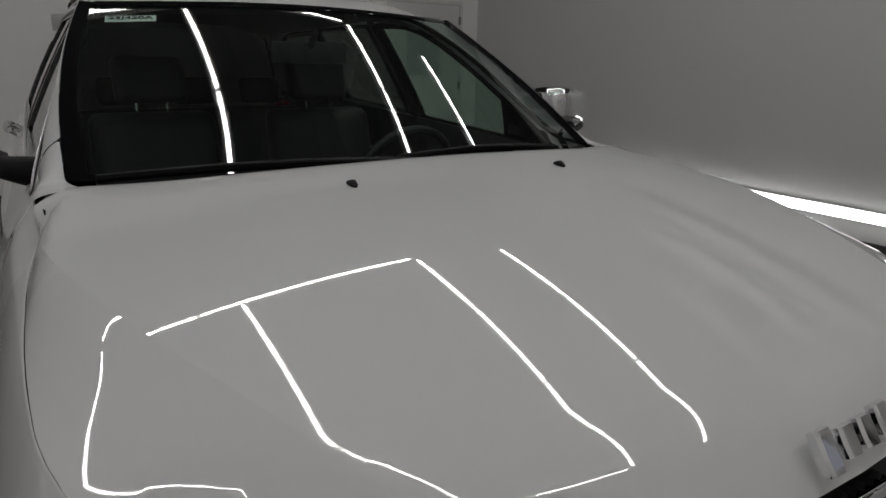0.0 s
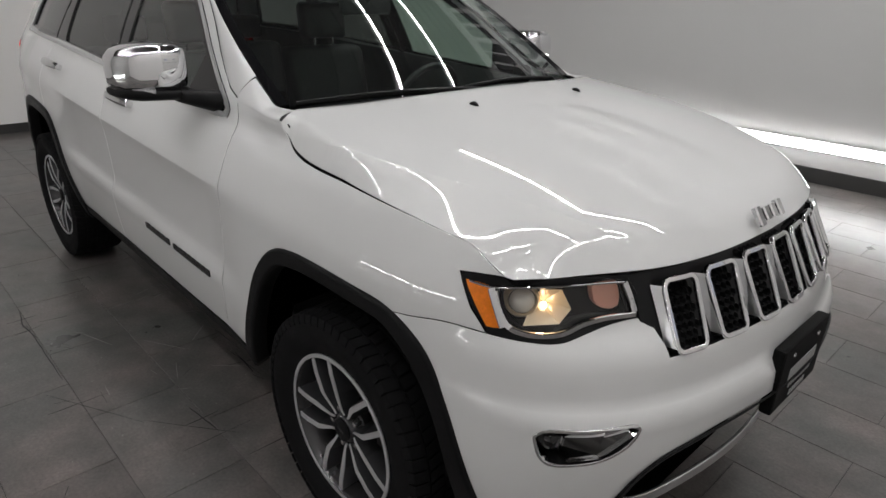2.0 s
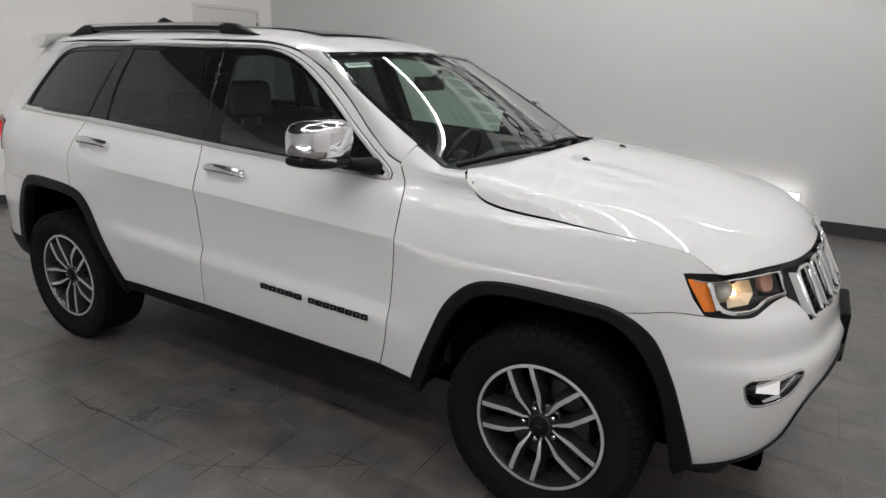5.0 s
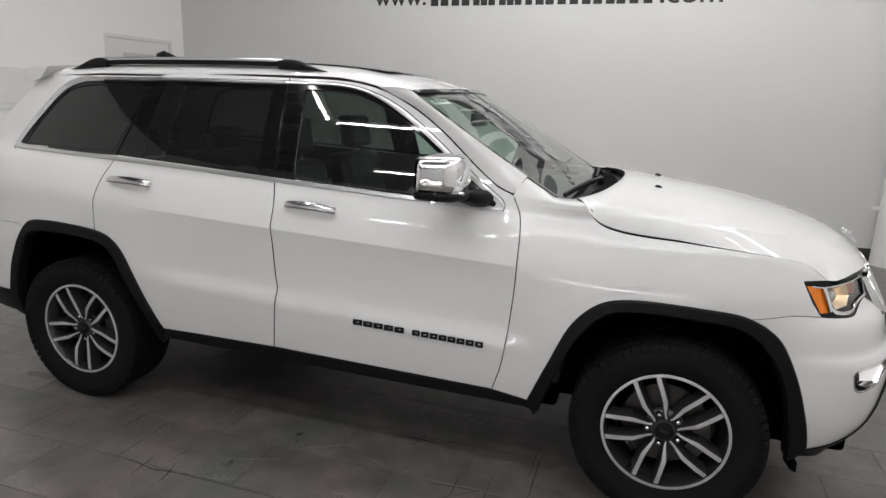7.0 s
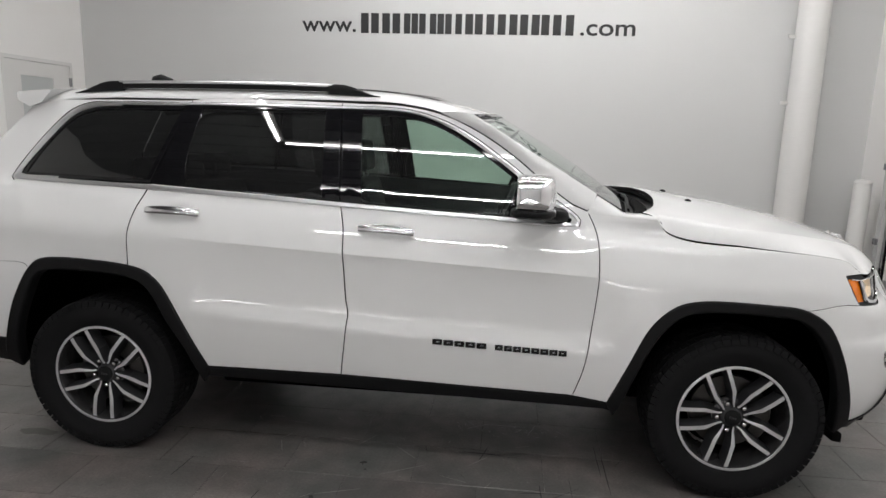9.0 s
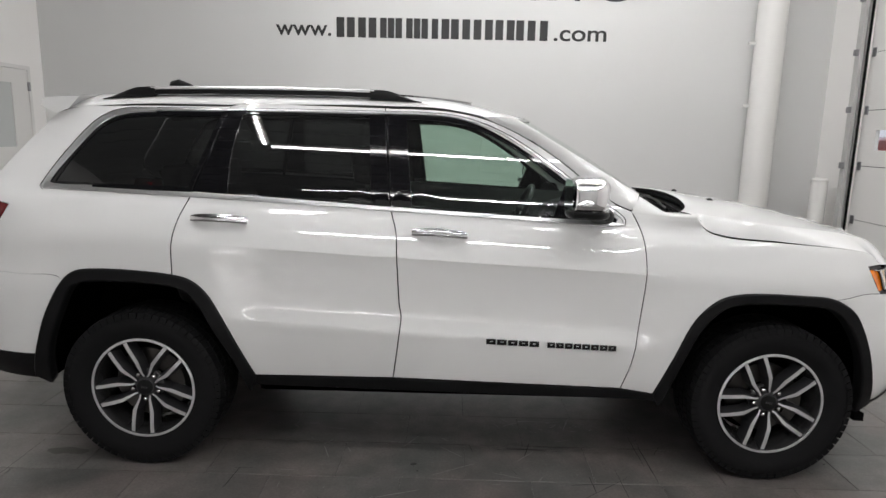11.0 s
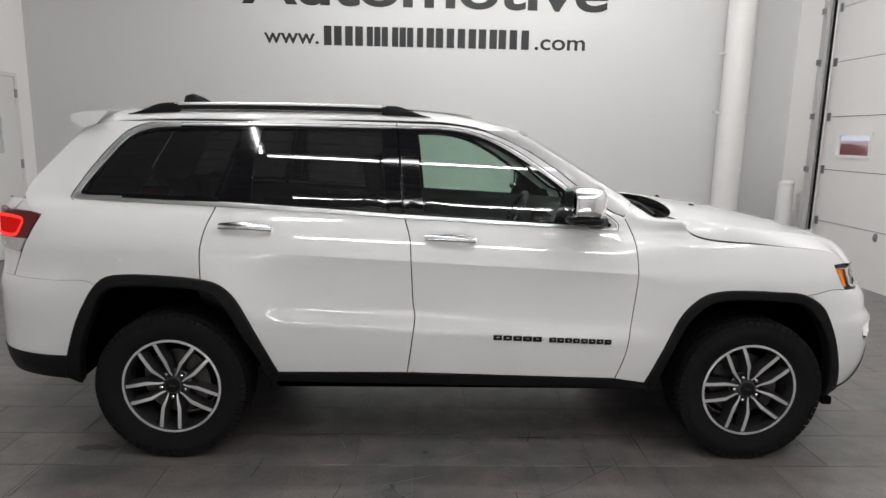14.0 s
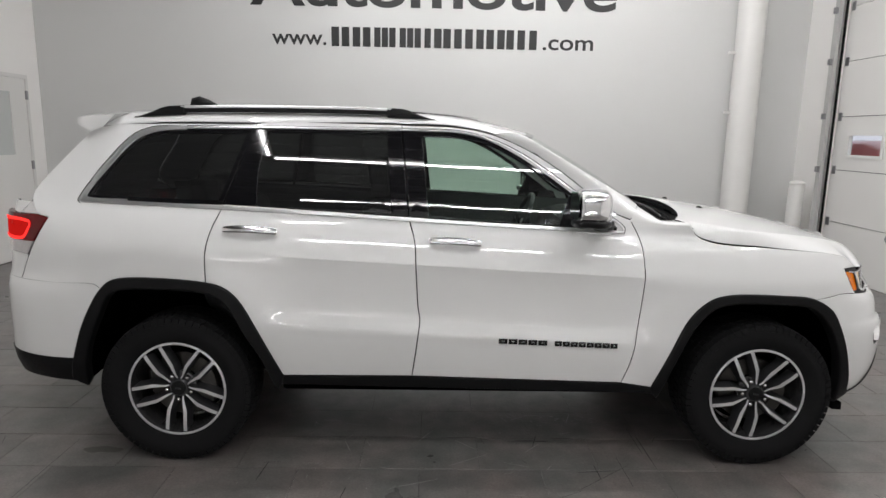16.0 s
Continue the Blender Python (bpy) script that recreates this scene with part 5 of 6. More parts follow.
for k in range(-3, 4):
    c = 3.0 + 0.1585 * k
    w0, w1 = 0.058, 0.050
    z0, z1 = 0.850 - 0.002 * abs(k), 1.006 - 0.004 * abs(k)
    line = rounded(c, w0, w1, z0, z1, 0.020)
    patch("slot_frame", shrink(line, -0.003), grille_at, CHROME, grille, "chrome slot surround", holes=[shrink(line, 0.0040)], step=0.02, lift=0.010, thick=0.012, roll=0.0025)
    # flared outer flank of the surround
    s = -1 if k <= 0 else 1
    e = c + s * (w0 + 0.004)
    f = c + s * (w0 + 0.016)
    quad = [grille_at(e, z1 - 0.008) + np.array([.012, 0, 0]), grille_at(f, z1 - 0.012) - np.array([.020, 0, 0]), grille_at(c + s * (w1 + 0.009), z0 + 0.01) - np.array([.02, 0, 0]), grille_at(c + s * (w1 + 0.006), z0 + 0.012) + np.array([.010, 0, 0])]
    mesh_object("slot_flank", quad, [(0, 1, 2, 3)], SATIN_CHROME, grille)
    # honeycomb insert
    bm = bmesh.new()
    for r in range(9):
        for q in range(5):
            u = c - 0.046 + 0.0225 * (q + 0.5 * (r % 2))
            z = z0 + 0.008 + 0.0175 * r
            if abs(u - c) > 0.050 or z > z1 - 0.006:
                continue
            hexa = [(u + 0.0115 * math.sin(a), z + 0.0105 * math.cos(a)) for a in [math.pi / 3 * i for i in range(6)]]
            for i in range(6):
                p, q2 = grille_at(*hexa[i]), grille_at(*hexa[(i + 1) % 6])
                o = np.array([-0.010, 0, 0])
                vs = [bm.verts.new(p + o), bm.verts.new(q2 + o), bm.verts.new(q2 * 1 + o * 2.2), bm.verts.new(p + o * 2.2)]
                bm.faces.new(vs)
    part("mesh_insert", bm, CLAD, grille, "black honeycomb mesh")

# badge on the bonnet's lip: four plain bright shapes
for k, (y, h) in enumerate(((0.075, 0.058), (0.030, 0.040), (-0.012, 0.040), (-0.055, 0.050))):
    y = -y
    p = bonnet(2.165, y)
    up = np.array([-0.55, 0, 0.83])
    bm = loft([[tuple(np.array([2.197, y + dy, 1.068]) + up * dz * 0.9 + np.array([0.84, 0, 0.55]) * t) for dy, dz in ((-w, -h / 2), (w, -h / 2), (w * 1.1, 0), (w, h / 2), (-w, h / 2), (-w * 1.1, 0))] for t, w in ((-0.004, 0.016), (0.006, 0.015), (0.009, 0.010))])
    part("nose_badge", bm, CHROME, suv, "small chrome badge shape")

# number plate holder
plate = part("plate_holder", box_bm((2.335, -0.165, 0.575), (2.368, 0.165, 0.770), 0.008, 2), surface("plate_black", (0.006, 0.006, 0.006), 0.6, spec=0.1), suv, "black plate holder with a dealer plate")
bars("plate_bar", -0.10, 0.10, 0.660, 0.035, 6, PLATE_INK, plate, face=lambda x, z, t: Vector((2.370 + t * 0.5, x, z)), strokes=2)
bars("plate_bar", -0.085, 0.085, 0.632, 0.016, 9, PLATE_INK, plate, face=lambda x, z, t: Vector((2.370 + t * 0.5, x, z)), strokes=1, fill=0.6)
bars("plate_bar", -0.06, 0.06, 0.596, 0.018, 6, PLATE_INK, plate, face=lambda x, z, t: Vector((2.370 + t * 0.5, x, z)), strokes=1, fill=0.6)
for y in (-0.09, 0.09):
    part("plate_screw", loft([oval(2.367 + d, y, 0.735, r, r, "x", 10, 2) for d, r in ((0, 0.007), (0.004, 0.006))]), CHROME, plate, "bright screw")


# ---------------------------------------------------------------- head lamps
SMOKE = surface("smoke_lamp_inside", (0.030, 0.026, 0.024), 0.28, 0.4, grain=0.1, scale=120)
# bowl colour carries the warm light of the lamp
BOWL = surface("bowl_with_lamp_warmth", (0.93, 0.78, 0.56), 0.30, 0.35)
for m, mir in ((lambda f: f, 1), (mirrored, -1)):
    sk = m(skin)
    outer, lens, amber = ring(straight(LAMP + [LAMP[0]])), ring(spl(LENS_LINE + [LENS_LINE[0]])), ring(straight(AMBER_LINE + [AMBER_LINE[0]], 0.015))
    lamp = patch("headlamp", shrink(outer, -0.002), sk, SATIN_BLACK, suv, "clear headlamp with an amber side marker", holes=[shrink(lens, 0.0), shrink(amber, 0.0)], step=0.03, lift=-0.006, thick=0.03)
    patch("lamp_housing", shrink(lens, -0.006), inset(sk, 0.075), SMOKE, lamp, "smoke grey lamp housing", step=0.04, thick=0)
    bm = loft([[sk(*q) for q in lens], [inset(sk, 0.075)(*q) for q in lens]], cap=False)
    part("lamp_wall", bm, SMOKE, lamp, smooth=True)
    patch("lens", shrink(lens, -0.003), sk, LENS, lamp, "clear plastic lens", step=0.03, thick=0, lift=-0.002).visible_shadow = False
    patch("side_marker", shrink(amber, -0.001), sk, AMBER, lamp, "amber ribbed side marker", step=0.012, thick=0.01, lift=-0.004)
    low_edge = [sk(u, z) for u, z in spl([(1.978, .990), (1.992, .955), (2.02, .916), (2.063, .902), (2.168, .901), (2.224, .917), (2.289, .925), (2.386, .926)], 0.015)]
    sweep("lamp_trim", low_edge, bar_shape(0.014, 0.006), CHROME, lamp, "bright lower lamp trim", up=lambda p: (1, 0.8 * np.sign(p[1]), 0))
    sweep("lamp_trim", [sk(u, z) for u, z in spl([(2.350, 1.000), (2.372, .960), (2.384, .930)], 0.015)], bar_shape(0.018, 0.005), CHROME, lamp, up=(1, 0, 0))
    sweep("lamp_trim", [inset(sk, -0.001)(u, z) for u, z in spl([(1.915, 1.004), (1.968, .998), (2.074, 1.0055), (2.222, 1.0055), (2.350, 1.002)], 0.015)], bar_shape(0.005, 0.004), CHROME, lamp, "slim chrome upper lamp trim", up=lambda p: (1, 0.8 * np.sign(p[1]), 0))
    sweep("lamp_trim", [inset(sk, -0.001)(u, z) for u, z in spl([(1.970, .996), (1.990, .954), (2.010, .912)], 0.015)], bar_shape(0.017, 0.006), CHROME, lamp, "chrome divider beside the side marker", up=lambda p: (1, 0.8 * np.sign(p[1]), 0))
    # projector with its bowl
    c = inset(sk, 0.045)(2.055, .962)
    aim = sk(2.055, .962) - c
    aim /= np.linalg.norm(aim)
    turn3 = Vector(aim).to_track_quat("Z", "Y").to_matrix()

    def turned(prof, n=24, at=c):
        rows = []
        for r, d in prof:
            rows.append([tuple(np.array(at) + np.array(turn3 @ Vector((r * math.cos(2 * math.pi * k / n), r * math.sin(2 * math.pi * k / n), d)))) for k in range(n)])
        return rows
    part("projector_ring", loft(turned([(0.040, -0.03), (0.040, 0.006), (0.034, 0.012), (0.031, 0.004)]), cap=False), BOWL, lamp, "projector ring coloured as if warmly lit", smooth=True, angle=50)
    part("projector", loft(turned([(0.031, 0.0), (0.029, 0.012), (0.022, 0.022), (0.012, 0.028), (0.003, 0.030)])), surface("warm_lens", (0.66, 0.62, 0.55), 0.05, 0.0, coat=1.0), lamp, "round projector lens", smooth=True)
    # faceted reflector beside it, the running lamp's warmth put into its colour
    k1 = inset(sk, 0.012)
    k2 = inset(sk, 0.066)
    facets = [k1(2.10, .998), k1(2.165, .995), k1(2.198, .948), k1(2.165, .918), k1(2.06, .914), k2(2.105, .958), k2(2.14, .952)]
    mesh_object("reflector", facets, [(0, 1, 6, 5), (1, 2, 6), (2, 3, 6), (3, 4, 5, 6)], BOWL, lamp, "reflector bowl coloured as if warmly lit")
    b0 = inset(sk, 0.045)(2.13, .950)
    part("bulb", loft([oval(b0[0], b0[1], b0[2] + d, r, r, "z", 10, 2) for d, r in ((-0.008, 0.003), (-0.004, 0.007), (0.004, 0.007), (0.008, 0.003))]), WARM_GLOW, lamp, "lit bulb", smooth=True)
    turn_line = ring(spl([(2.265, 1.000), (2.275, .958), (2.305, .942), (2.350, .944), (2.352, .97), (2.34, 1.000)]), straight([(2.34, 1.0), (2.265, 1.0)]))
    patch("turn_lamp", turn_line, inset(sk, 0.022), surface("turn_reflector", (0.85, 0.40, 0.28), 0.3, 0.1, coat=1.0, grain=0.3, scale=160, bump=0.9), lamp, "orange ribbed turn lamp", step=0.012, thick=0.02)
    mesh_object("lamp_fin", [k1(2.195, 1.0), k1(2.24, 1.0), k2(2.235, .965), k2(2.20, .955)], [(0, 1, 2, 3)], CHROME, lamp, "bright angled fin")

# ---------------------------------------------------------------- cladding, sills, wheel housings
for m, s in ((lambda f: f, 1), (mirrored, -1)):
    fl = m(flank)
    for o, i, lead in ((ARCH_F, ARCH_F_IN, "front"), (ARCH_R, ARCH_R_IN, "rear")):
        line = ring(spl(o), straight([o[-1], i[-1]]), spl(i)[::-1], straight([i[0], o[0]]))
        cl = patch("arch_cladding", line, fl, CLAD, suv, "black plastic wheel arch moulding", step=0.03, lift=0.014, thick=0.055, roll=0.010)
        inner = [inset(fl, 0.03)(*q) for q in spl(i, 0.04)]
        nI = len(inner)
        V = inner + [np.array([p[0], -0.48 * s, p[2] + 0.02]) for p in inner]
        mesh_object("arch_liner", V, [(k, k + 1, nI + k + 1, nI + k) for k in range(nI - 1)] + [tuple(range(nI, 2 * nI))], DARK, suv, "wheel housing liner, shade put into its black colour")
    sill = ring(straight([(-.955, .440), (-.29, .450), (.763, .427), (.935, .402)]), straight([(.935, .402), (.955, .365), (.90, .380), (-.90, .398), (-.965, .400), (-.955, .440)]))
    patch("sill", sill, fl, CLAD, suv, "black plastic sill moulding", step=0.05, lift=0.004, thick=0.05)
    bm = loft([[(x, -s * (y0 + dy), z) for dy, z in ((0, 0.31), (0.006, 0.31), (0.008, 0.20 + c), (0.0, 0.20 + c))] for x, y0, c in ((1.925, 0.70, 0.05), (1.940, 0.77, 0.045), (1.945, 0.83, 0.07))])
    part("air_dam", bm, CLAD, suv, "black rubber air deflector")

# floor pan: near-black blocks, the underside's shade put into their colour
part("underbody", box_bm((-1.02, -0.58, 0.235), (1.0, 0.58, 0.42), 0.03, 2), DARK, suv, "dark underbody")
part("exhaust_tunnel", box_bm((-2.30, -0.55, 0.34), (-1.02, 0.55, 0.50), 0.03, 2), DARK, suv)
# block added so that the gap below the bumper reads as black shade
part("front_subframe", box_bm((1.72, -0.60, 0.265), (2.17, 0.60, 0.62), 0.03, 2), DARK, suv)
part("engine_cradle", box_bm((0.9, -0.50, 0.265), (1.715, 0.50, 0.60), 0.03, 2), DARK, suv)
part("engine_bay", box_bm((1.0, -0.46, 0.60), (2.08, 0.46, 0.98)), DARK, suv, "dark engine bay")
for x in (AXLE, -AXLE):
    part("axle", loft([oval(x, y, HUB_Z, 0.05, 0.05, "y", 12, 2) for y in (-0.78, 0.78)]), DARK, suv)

# ---------------------------------------------------------------- tail
bump_half = ring(spl([(-1.806, .868), (-1.83, .8955), (-2.0, .9000), (-2.268, .9015)]), straight([(-2.268, .9015), (-3.07, .905)]), straight([(-3.07, .905), (-3.07, .53), (-2.45, .53)]), spl([(-2.45, .53), (-2.2, .52), (-1.972, .518)]),
                 spl([(-1.972, .518), (-1.892, .722), (-1.806, .868)]))
patch("rear_bumper", bump_half, skin, WHITE_PAINT, suv, step=0.04)
patch("rear_bumper", bump_half, mirrored(skin), WHITE_PAINT, suv, step=0.04)
low = ring(straight([(-1.975, .512), (-2.45, .525), (-3.07, .525), (-3.07, .40), (-2.4, .40), (-2.2, .395), (-2.0, .385), (-1.975, .512)]))
for m in (lambda f: f, mirrored):
    patch("rear_valance", low, m(skin), CLAD, suv, "black lower rear bumper", step=0.05, lift=0.004, thick=0.04)
    tail_line = ring(spl([(-2.098, 1.213), (-2.124, 1.17), (-2.170, 1.098)]), straight([(-2.170, 1.098), (-2.52, 1.100), (-2.54, 1.230), (-2.16, 1.226), (-2.098, 1.213)]))
    tl = patch("tail_lamp", tail_line, m(skin), RED_LENS, suv, "red tail lamp with a lit band", step=0.02, lift=0.003, thick=0.03)
    patch("light_panel", ring(spl([(-2.46, 1.196), (-2.25, 1.196), (-2.204, 1.184), (-2.222, 1.142), (-2.246, 1.118), (-2.44, 1.116)]), straight([(-2.44, 1.116), (-2.46, 1.196)])), m(skin), RED_PANEL, tl, "dim lit red panel", step=0.03, lift=0.0036, thick=0)
    band = [inset(m(skin), -0.0045)(u, z) for u, z in spl([(-2.46, 1.200), (-2.24, 1.199), (-2.192, 1.186), (-2.212, 1.14), (-2.236, 1.114), (-2.44, 1.112)], 0.015)]
    sweep("light_band", band, bar_shape(0.014, 0.003), RED_GLOW, tl, "lit red band", up=lambda p: (-1, 1.2 * np.sign(p[1]), 0))
    patch("reverse_lamp", ring(straight([(-2.173, 1.094), (-2.212, 1.032), (-2.50, 1.040), (-2.52, 1.095), (-2.173, 1.094)])), m(skin), surface("clear_tail_lens", (0.45, 0.43, 0.43), 0.15, 0.5, coat=0.6, grain=0.3, scale=60, bump=0.6), suv, "clear reversing lamp", step=0.03, lift=0.006, thick=0.03)
    patch("quarter_panel_end", ring(straight([(-2.216, 1.026), (-2.254, .96), (-2.272, .906), (-2.60, .906), (-2.60, 1.034), (-2.216, 1.026)])), m(skin), WHITE_PAINT, suv, step=0.04)
for m in (lambda f: f, mirrored):
    patch("quarter_panel_end", ring(straight([(-2.150, 1.234), (-2.50, 1.236), (-2.50, 1.290), (-2.205, 1.290), (-2.190, 1.27), (-2.150, 1.234)])), m(skin), WHITE_PAINT, suv, step=0.03, lift=-0.022)
TAIL = spl([(-2.20, 1.295), (-2.165, 1.368), (-2.06, 1.500), (-1.945, 1.640)], 0.03)
edge = [np.array(flank(-2.30, .906)), np.array(flank(-2.35, 1.0)), np.array(flank(-2.30, 1.21))] + [flank(*q) for q in TAIL]
edge = [p * np.array([1, 0.985, 1]) for p in edge]


def hatch(a, b):
    i = min(int(b * (len(edge) - 1)), len(edge) - 2)
    t = b * (len(edge) - 1) - i
    p = edge[i] * (1 - t) + edge[i + 1] * t
    s = a * 2 - 1
    return np.array([p[0] - 0.07 * (1 - s * s) ** 0.8 * (1 - 0.5 * b), p[1] * s, p[2] + 0.03 * (1 - s * s) * b])


grid("tailgate", hatch, 24, 30, WHITE_PAINT, suv)
grid("rear_window", lambda a, b: hatch(0.12 + 0.76 * a, 0.42 + 0.50 * b) + np.array([-0.006, 0, 0.004]), 16, 12, GLASS_DARK, suv, "dark rear window")
# the spoiler sweeps back from the roof over the rear window
def spoiler_ring(y):
    e = (abs(y) / 0.645) ** 2
    back = 0.10 * (1 - e)
    rise = 0.022 * (1 - e * e)
    z = [(-1.80, 1.716), (-1.90, 1.712), (-1.975, 1.703), (-1.984, 1.695), (-1.984, 1.666), (-1.960, 1.652), (-1.922, 1.634), (-1.86, 1.655)]
    return [(x - back * (0 if x > -1.83 else 1), y, h + rise) for x, h in z]


part("spoiler", loft([spoiler_ring(y) for y in np.linspace(-0.645, 0.645, 21)]), WHITE_PAINT, suv, "white roof spoiler", smooth=True, angle=40)
part("brake_light", box_bm((-2.092, -0.14, 1.690), (-2.078, 0.14, 1.706), 0.003, 1), RED_LENS, suv, "slim red high brake lamp")


# ---------------------------------------------------------------- mirrors, handles, badges
for s in (1, -1):
    door_ob = front_doors[0 if s == 1 else 1]
    rings = [oval(.545 + dx, -s * (.88 + (y - .88) * .78), 1.328 + dz, a, b, "y", 40, 3.9) for y, dx, dz, a, b in ((.880, .010, .000, .050, .052), (.893, .006, .000, .074, .068), (.93, .003, .002, .088, .076), (1.00, 0, .002, .092, .078), (1.08, -.006, .0, .088, .074), (1.135, -.016, -.004, .074, .064), (1.158, -.024, -.006, .052, .046), (1.165, -.028, -.006, .026, .024))]
    bm = loft(rings)
    for v in bm.verts:
        if v.co.x < 0.475:
            v.co.x = 0.475 - (0.475 - v.co.x) * 0.15
        if v.co.z < 1.270:
            v.co.z = 1.270 - (1.270 - v.co.z) * 0.2
    mir = part("side_mirror", bm, CHROME, suv, "chrome capped door mirror on a black base", smooth=True, angle=70)
    rings = [oval(.545 + dx, -s * (.88 + (y - .88) * .78), z, a, b, "y", 24, 3.0) for y, dx, z, a, b in ((.86, .03, 1.236, .045, .022), (.90, .012, 1.246, .075, .024), (1.00, 0, 1.250, .094, .024), (1.08, -.006, 1.251, .090, .023), (1.14, -.018, 1.254, .070, .019), (1.162, -.027, 1.256, .045, .012))]
    part("mirror_base", loft(rings), CLAD, mir, "black lower mirror housing", smooth=True, angle=60)
    rings = [oval(.60 + dx, -s * y, z, a, b, "y", 16, 2.6) for y, dx, z, a, b in ((.80, .05, 1.215, .060, .040), (.85, .04, 1.225, .055, .032), (.92, .0, 1.240, .05, .022))]
    part("mirror_arm", loft(rings), CLAD, mir, smooth=True, angle=60)
    face = [(0.4605, -s * (.88 + (y - .88) * .78), z) for y, z in ((.91, 1.272), (1.12, 1.272), (1.14, 1.29), (1.13, 1.375), (1.10, 1.395), (.93, 1.395), (.90, 1.37))]
    mesh_object("mirror_glass", face, [tuple(range(7))], CHROME, mir, "mirror glass")
    sig = [(.626 - 0.55 * (y - 1.0) ** 2 * 6 - (0.012 if y > 1.12 else 0), -s * (.88 + (y - .88) * .78), 1.262) for y in np.linspace(1.03, 1.150, 8)]
    sweep("turn_signal", sig, bar_shape(0.016, 0.012), surface("clear_signal", (0.55, 0.55, 0.56), 0.1, 0.5, coat=1.0), mir, "clear repeater lamp", up=(1, -0.4 * s, 0))

    for door_x, (xa, za), (xb, zb), owner in ((0, (-1.197, 1.172), (-.946, 1.164), rear_doors), (1, (-.208, 1.130), (.035, 1.120), front_doors)):
        fl = flank if s == 1 else mirrored(flank)
        own = owner[0 if s == 1 else 1]
        pts = []
        for t in np.linspace(0, 1, 22):
            lift = 0.014 + 0.022 * math.sin(math.pi * min(max(t, 0.02), 0.98)) ** 0.5
            pts.append(inset(fl, -lift)(xa + (xb - xa) * t, za + (zb - za) * t))
        sweep("door_handle", pts, [(0.0195 * math.cos(a), 0.004 + 0.011 * math.sin(a)) for a in np.linspace(0, 2 * math.pi, 13)[:-1]], HANDLE_CHROME, own, "chrome pull handle", up=out_of(fl), scale=lambda t: 0.75 + 0.25 * math.sin(math.pi * t) ** 0.4)
        for xe, ze in ((xa + 0.018, za), (xb - 0.018, zb)):
            a, b = inset(fl, 0.002)(xe, ze), inset(fl, -0.026)(xe, ze)
            sweep("handle_mount", [a, (a + b) / 2, b], round_shape(0.015, 10), CHROME, own, up=(1, 0, 0))
        xm, zm = (xa + xb) / 2 - 0.01, (za + zb) / 2 + 0.004
        cup = ring([(xm + 0.070 * math.cos(a), zm + 0.030 * math.sin(a)) for a in np.linspace(0, 2 * math.pi, 28)])
        patch("handle_cup", cup, fl, WHITE_PAINT, own, "white grip recess", step=0.015, lift=0.0012, thick=0)
    # model badge on the door: plain black shapes with bright edges
    fl = flank if s == 1 else mirrored(flank)
    xs = [0.135 + 0.049 * k for k in range(5)] + [0.412 + 0.0395 * k for k in range(8)]
    for k, x in enumerate(xs):
        w = 0.042 if k < 5 else 0.0335
        z = 0.6545 - 0.034 * (x - 0.135)
        a, b, c2, d = (x, z + 0.0105), (x + w, z + 0.0105), (x + w, z - 0.0125), (x, z - 0.0125)
        hole = [(x + w * 0.34, z + 0.0025), (x + w * 0.72, z + 0.0025), (x + w * 0.72, z - 0.004), (x + w * 0.34, z - 0.004)]
        patch("badge", ring(straight([a, b, c2, d, a], 0.02)), fl, GLOSS_BLACK, front_doors[0 if s == 1 else 1], "black raised badge shape", holes=[ring(straight(hole + [hole[0]], 0.02))], step=0.03, lift=0.005, thick=0.006, roll=0.001)

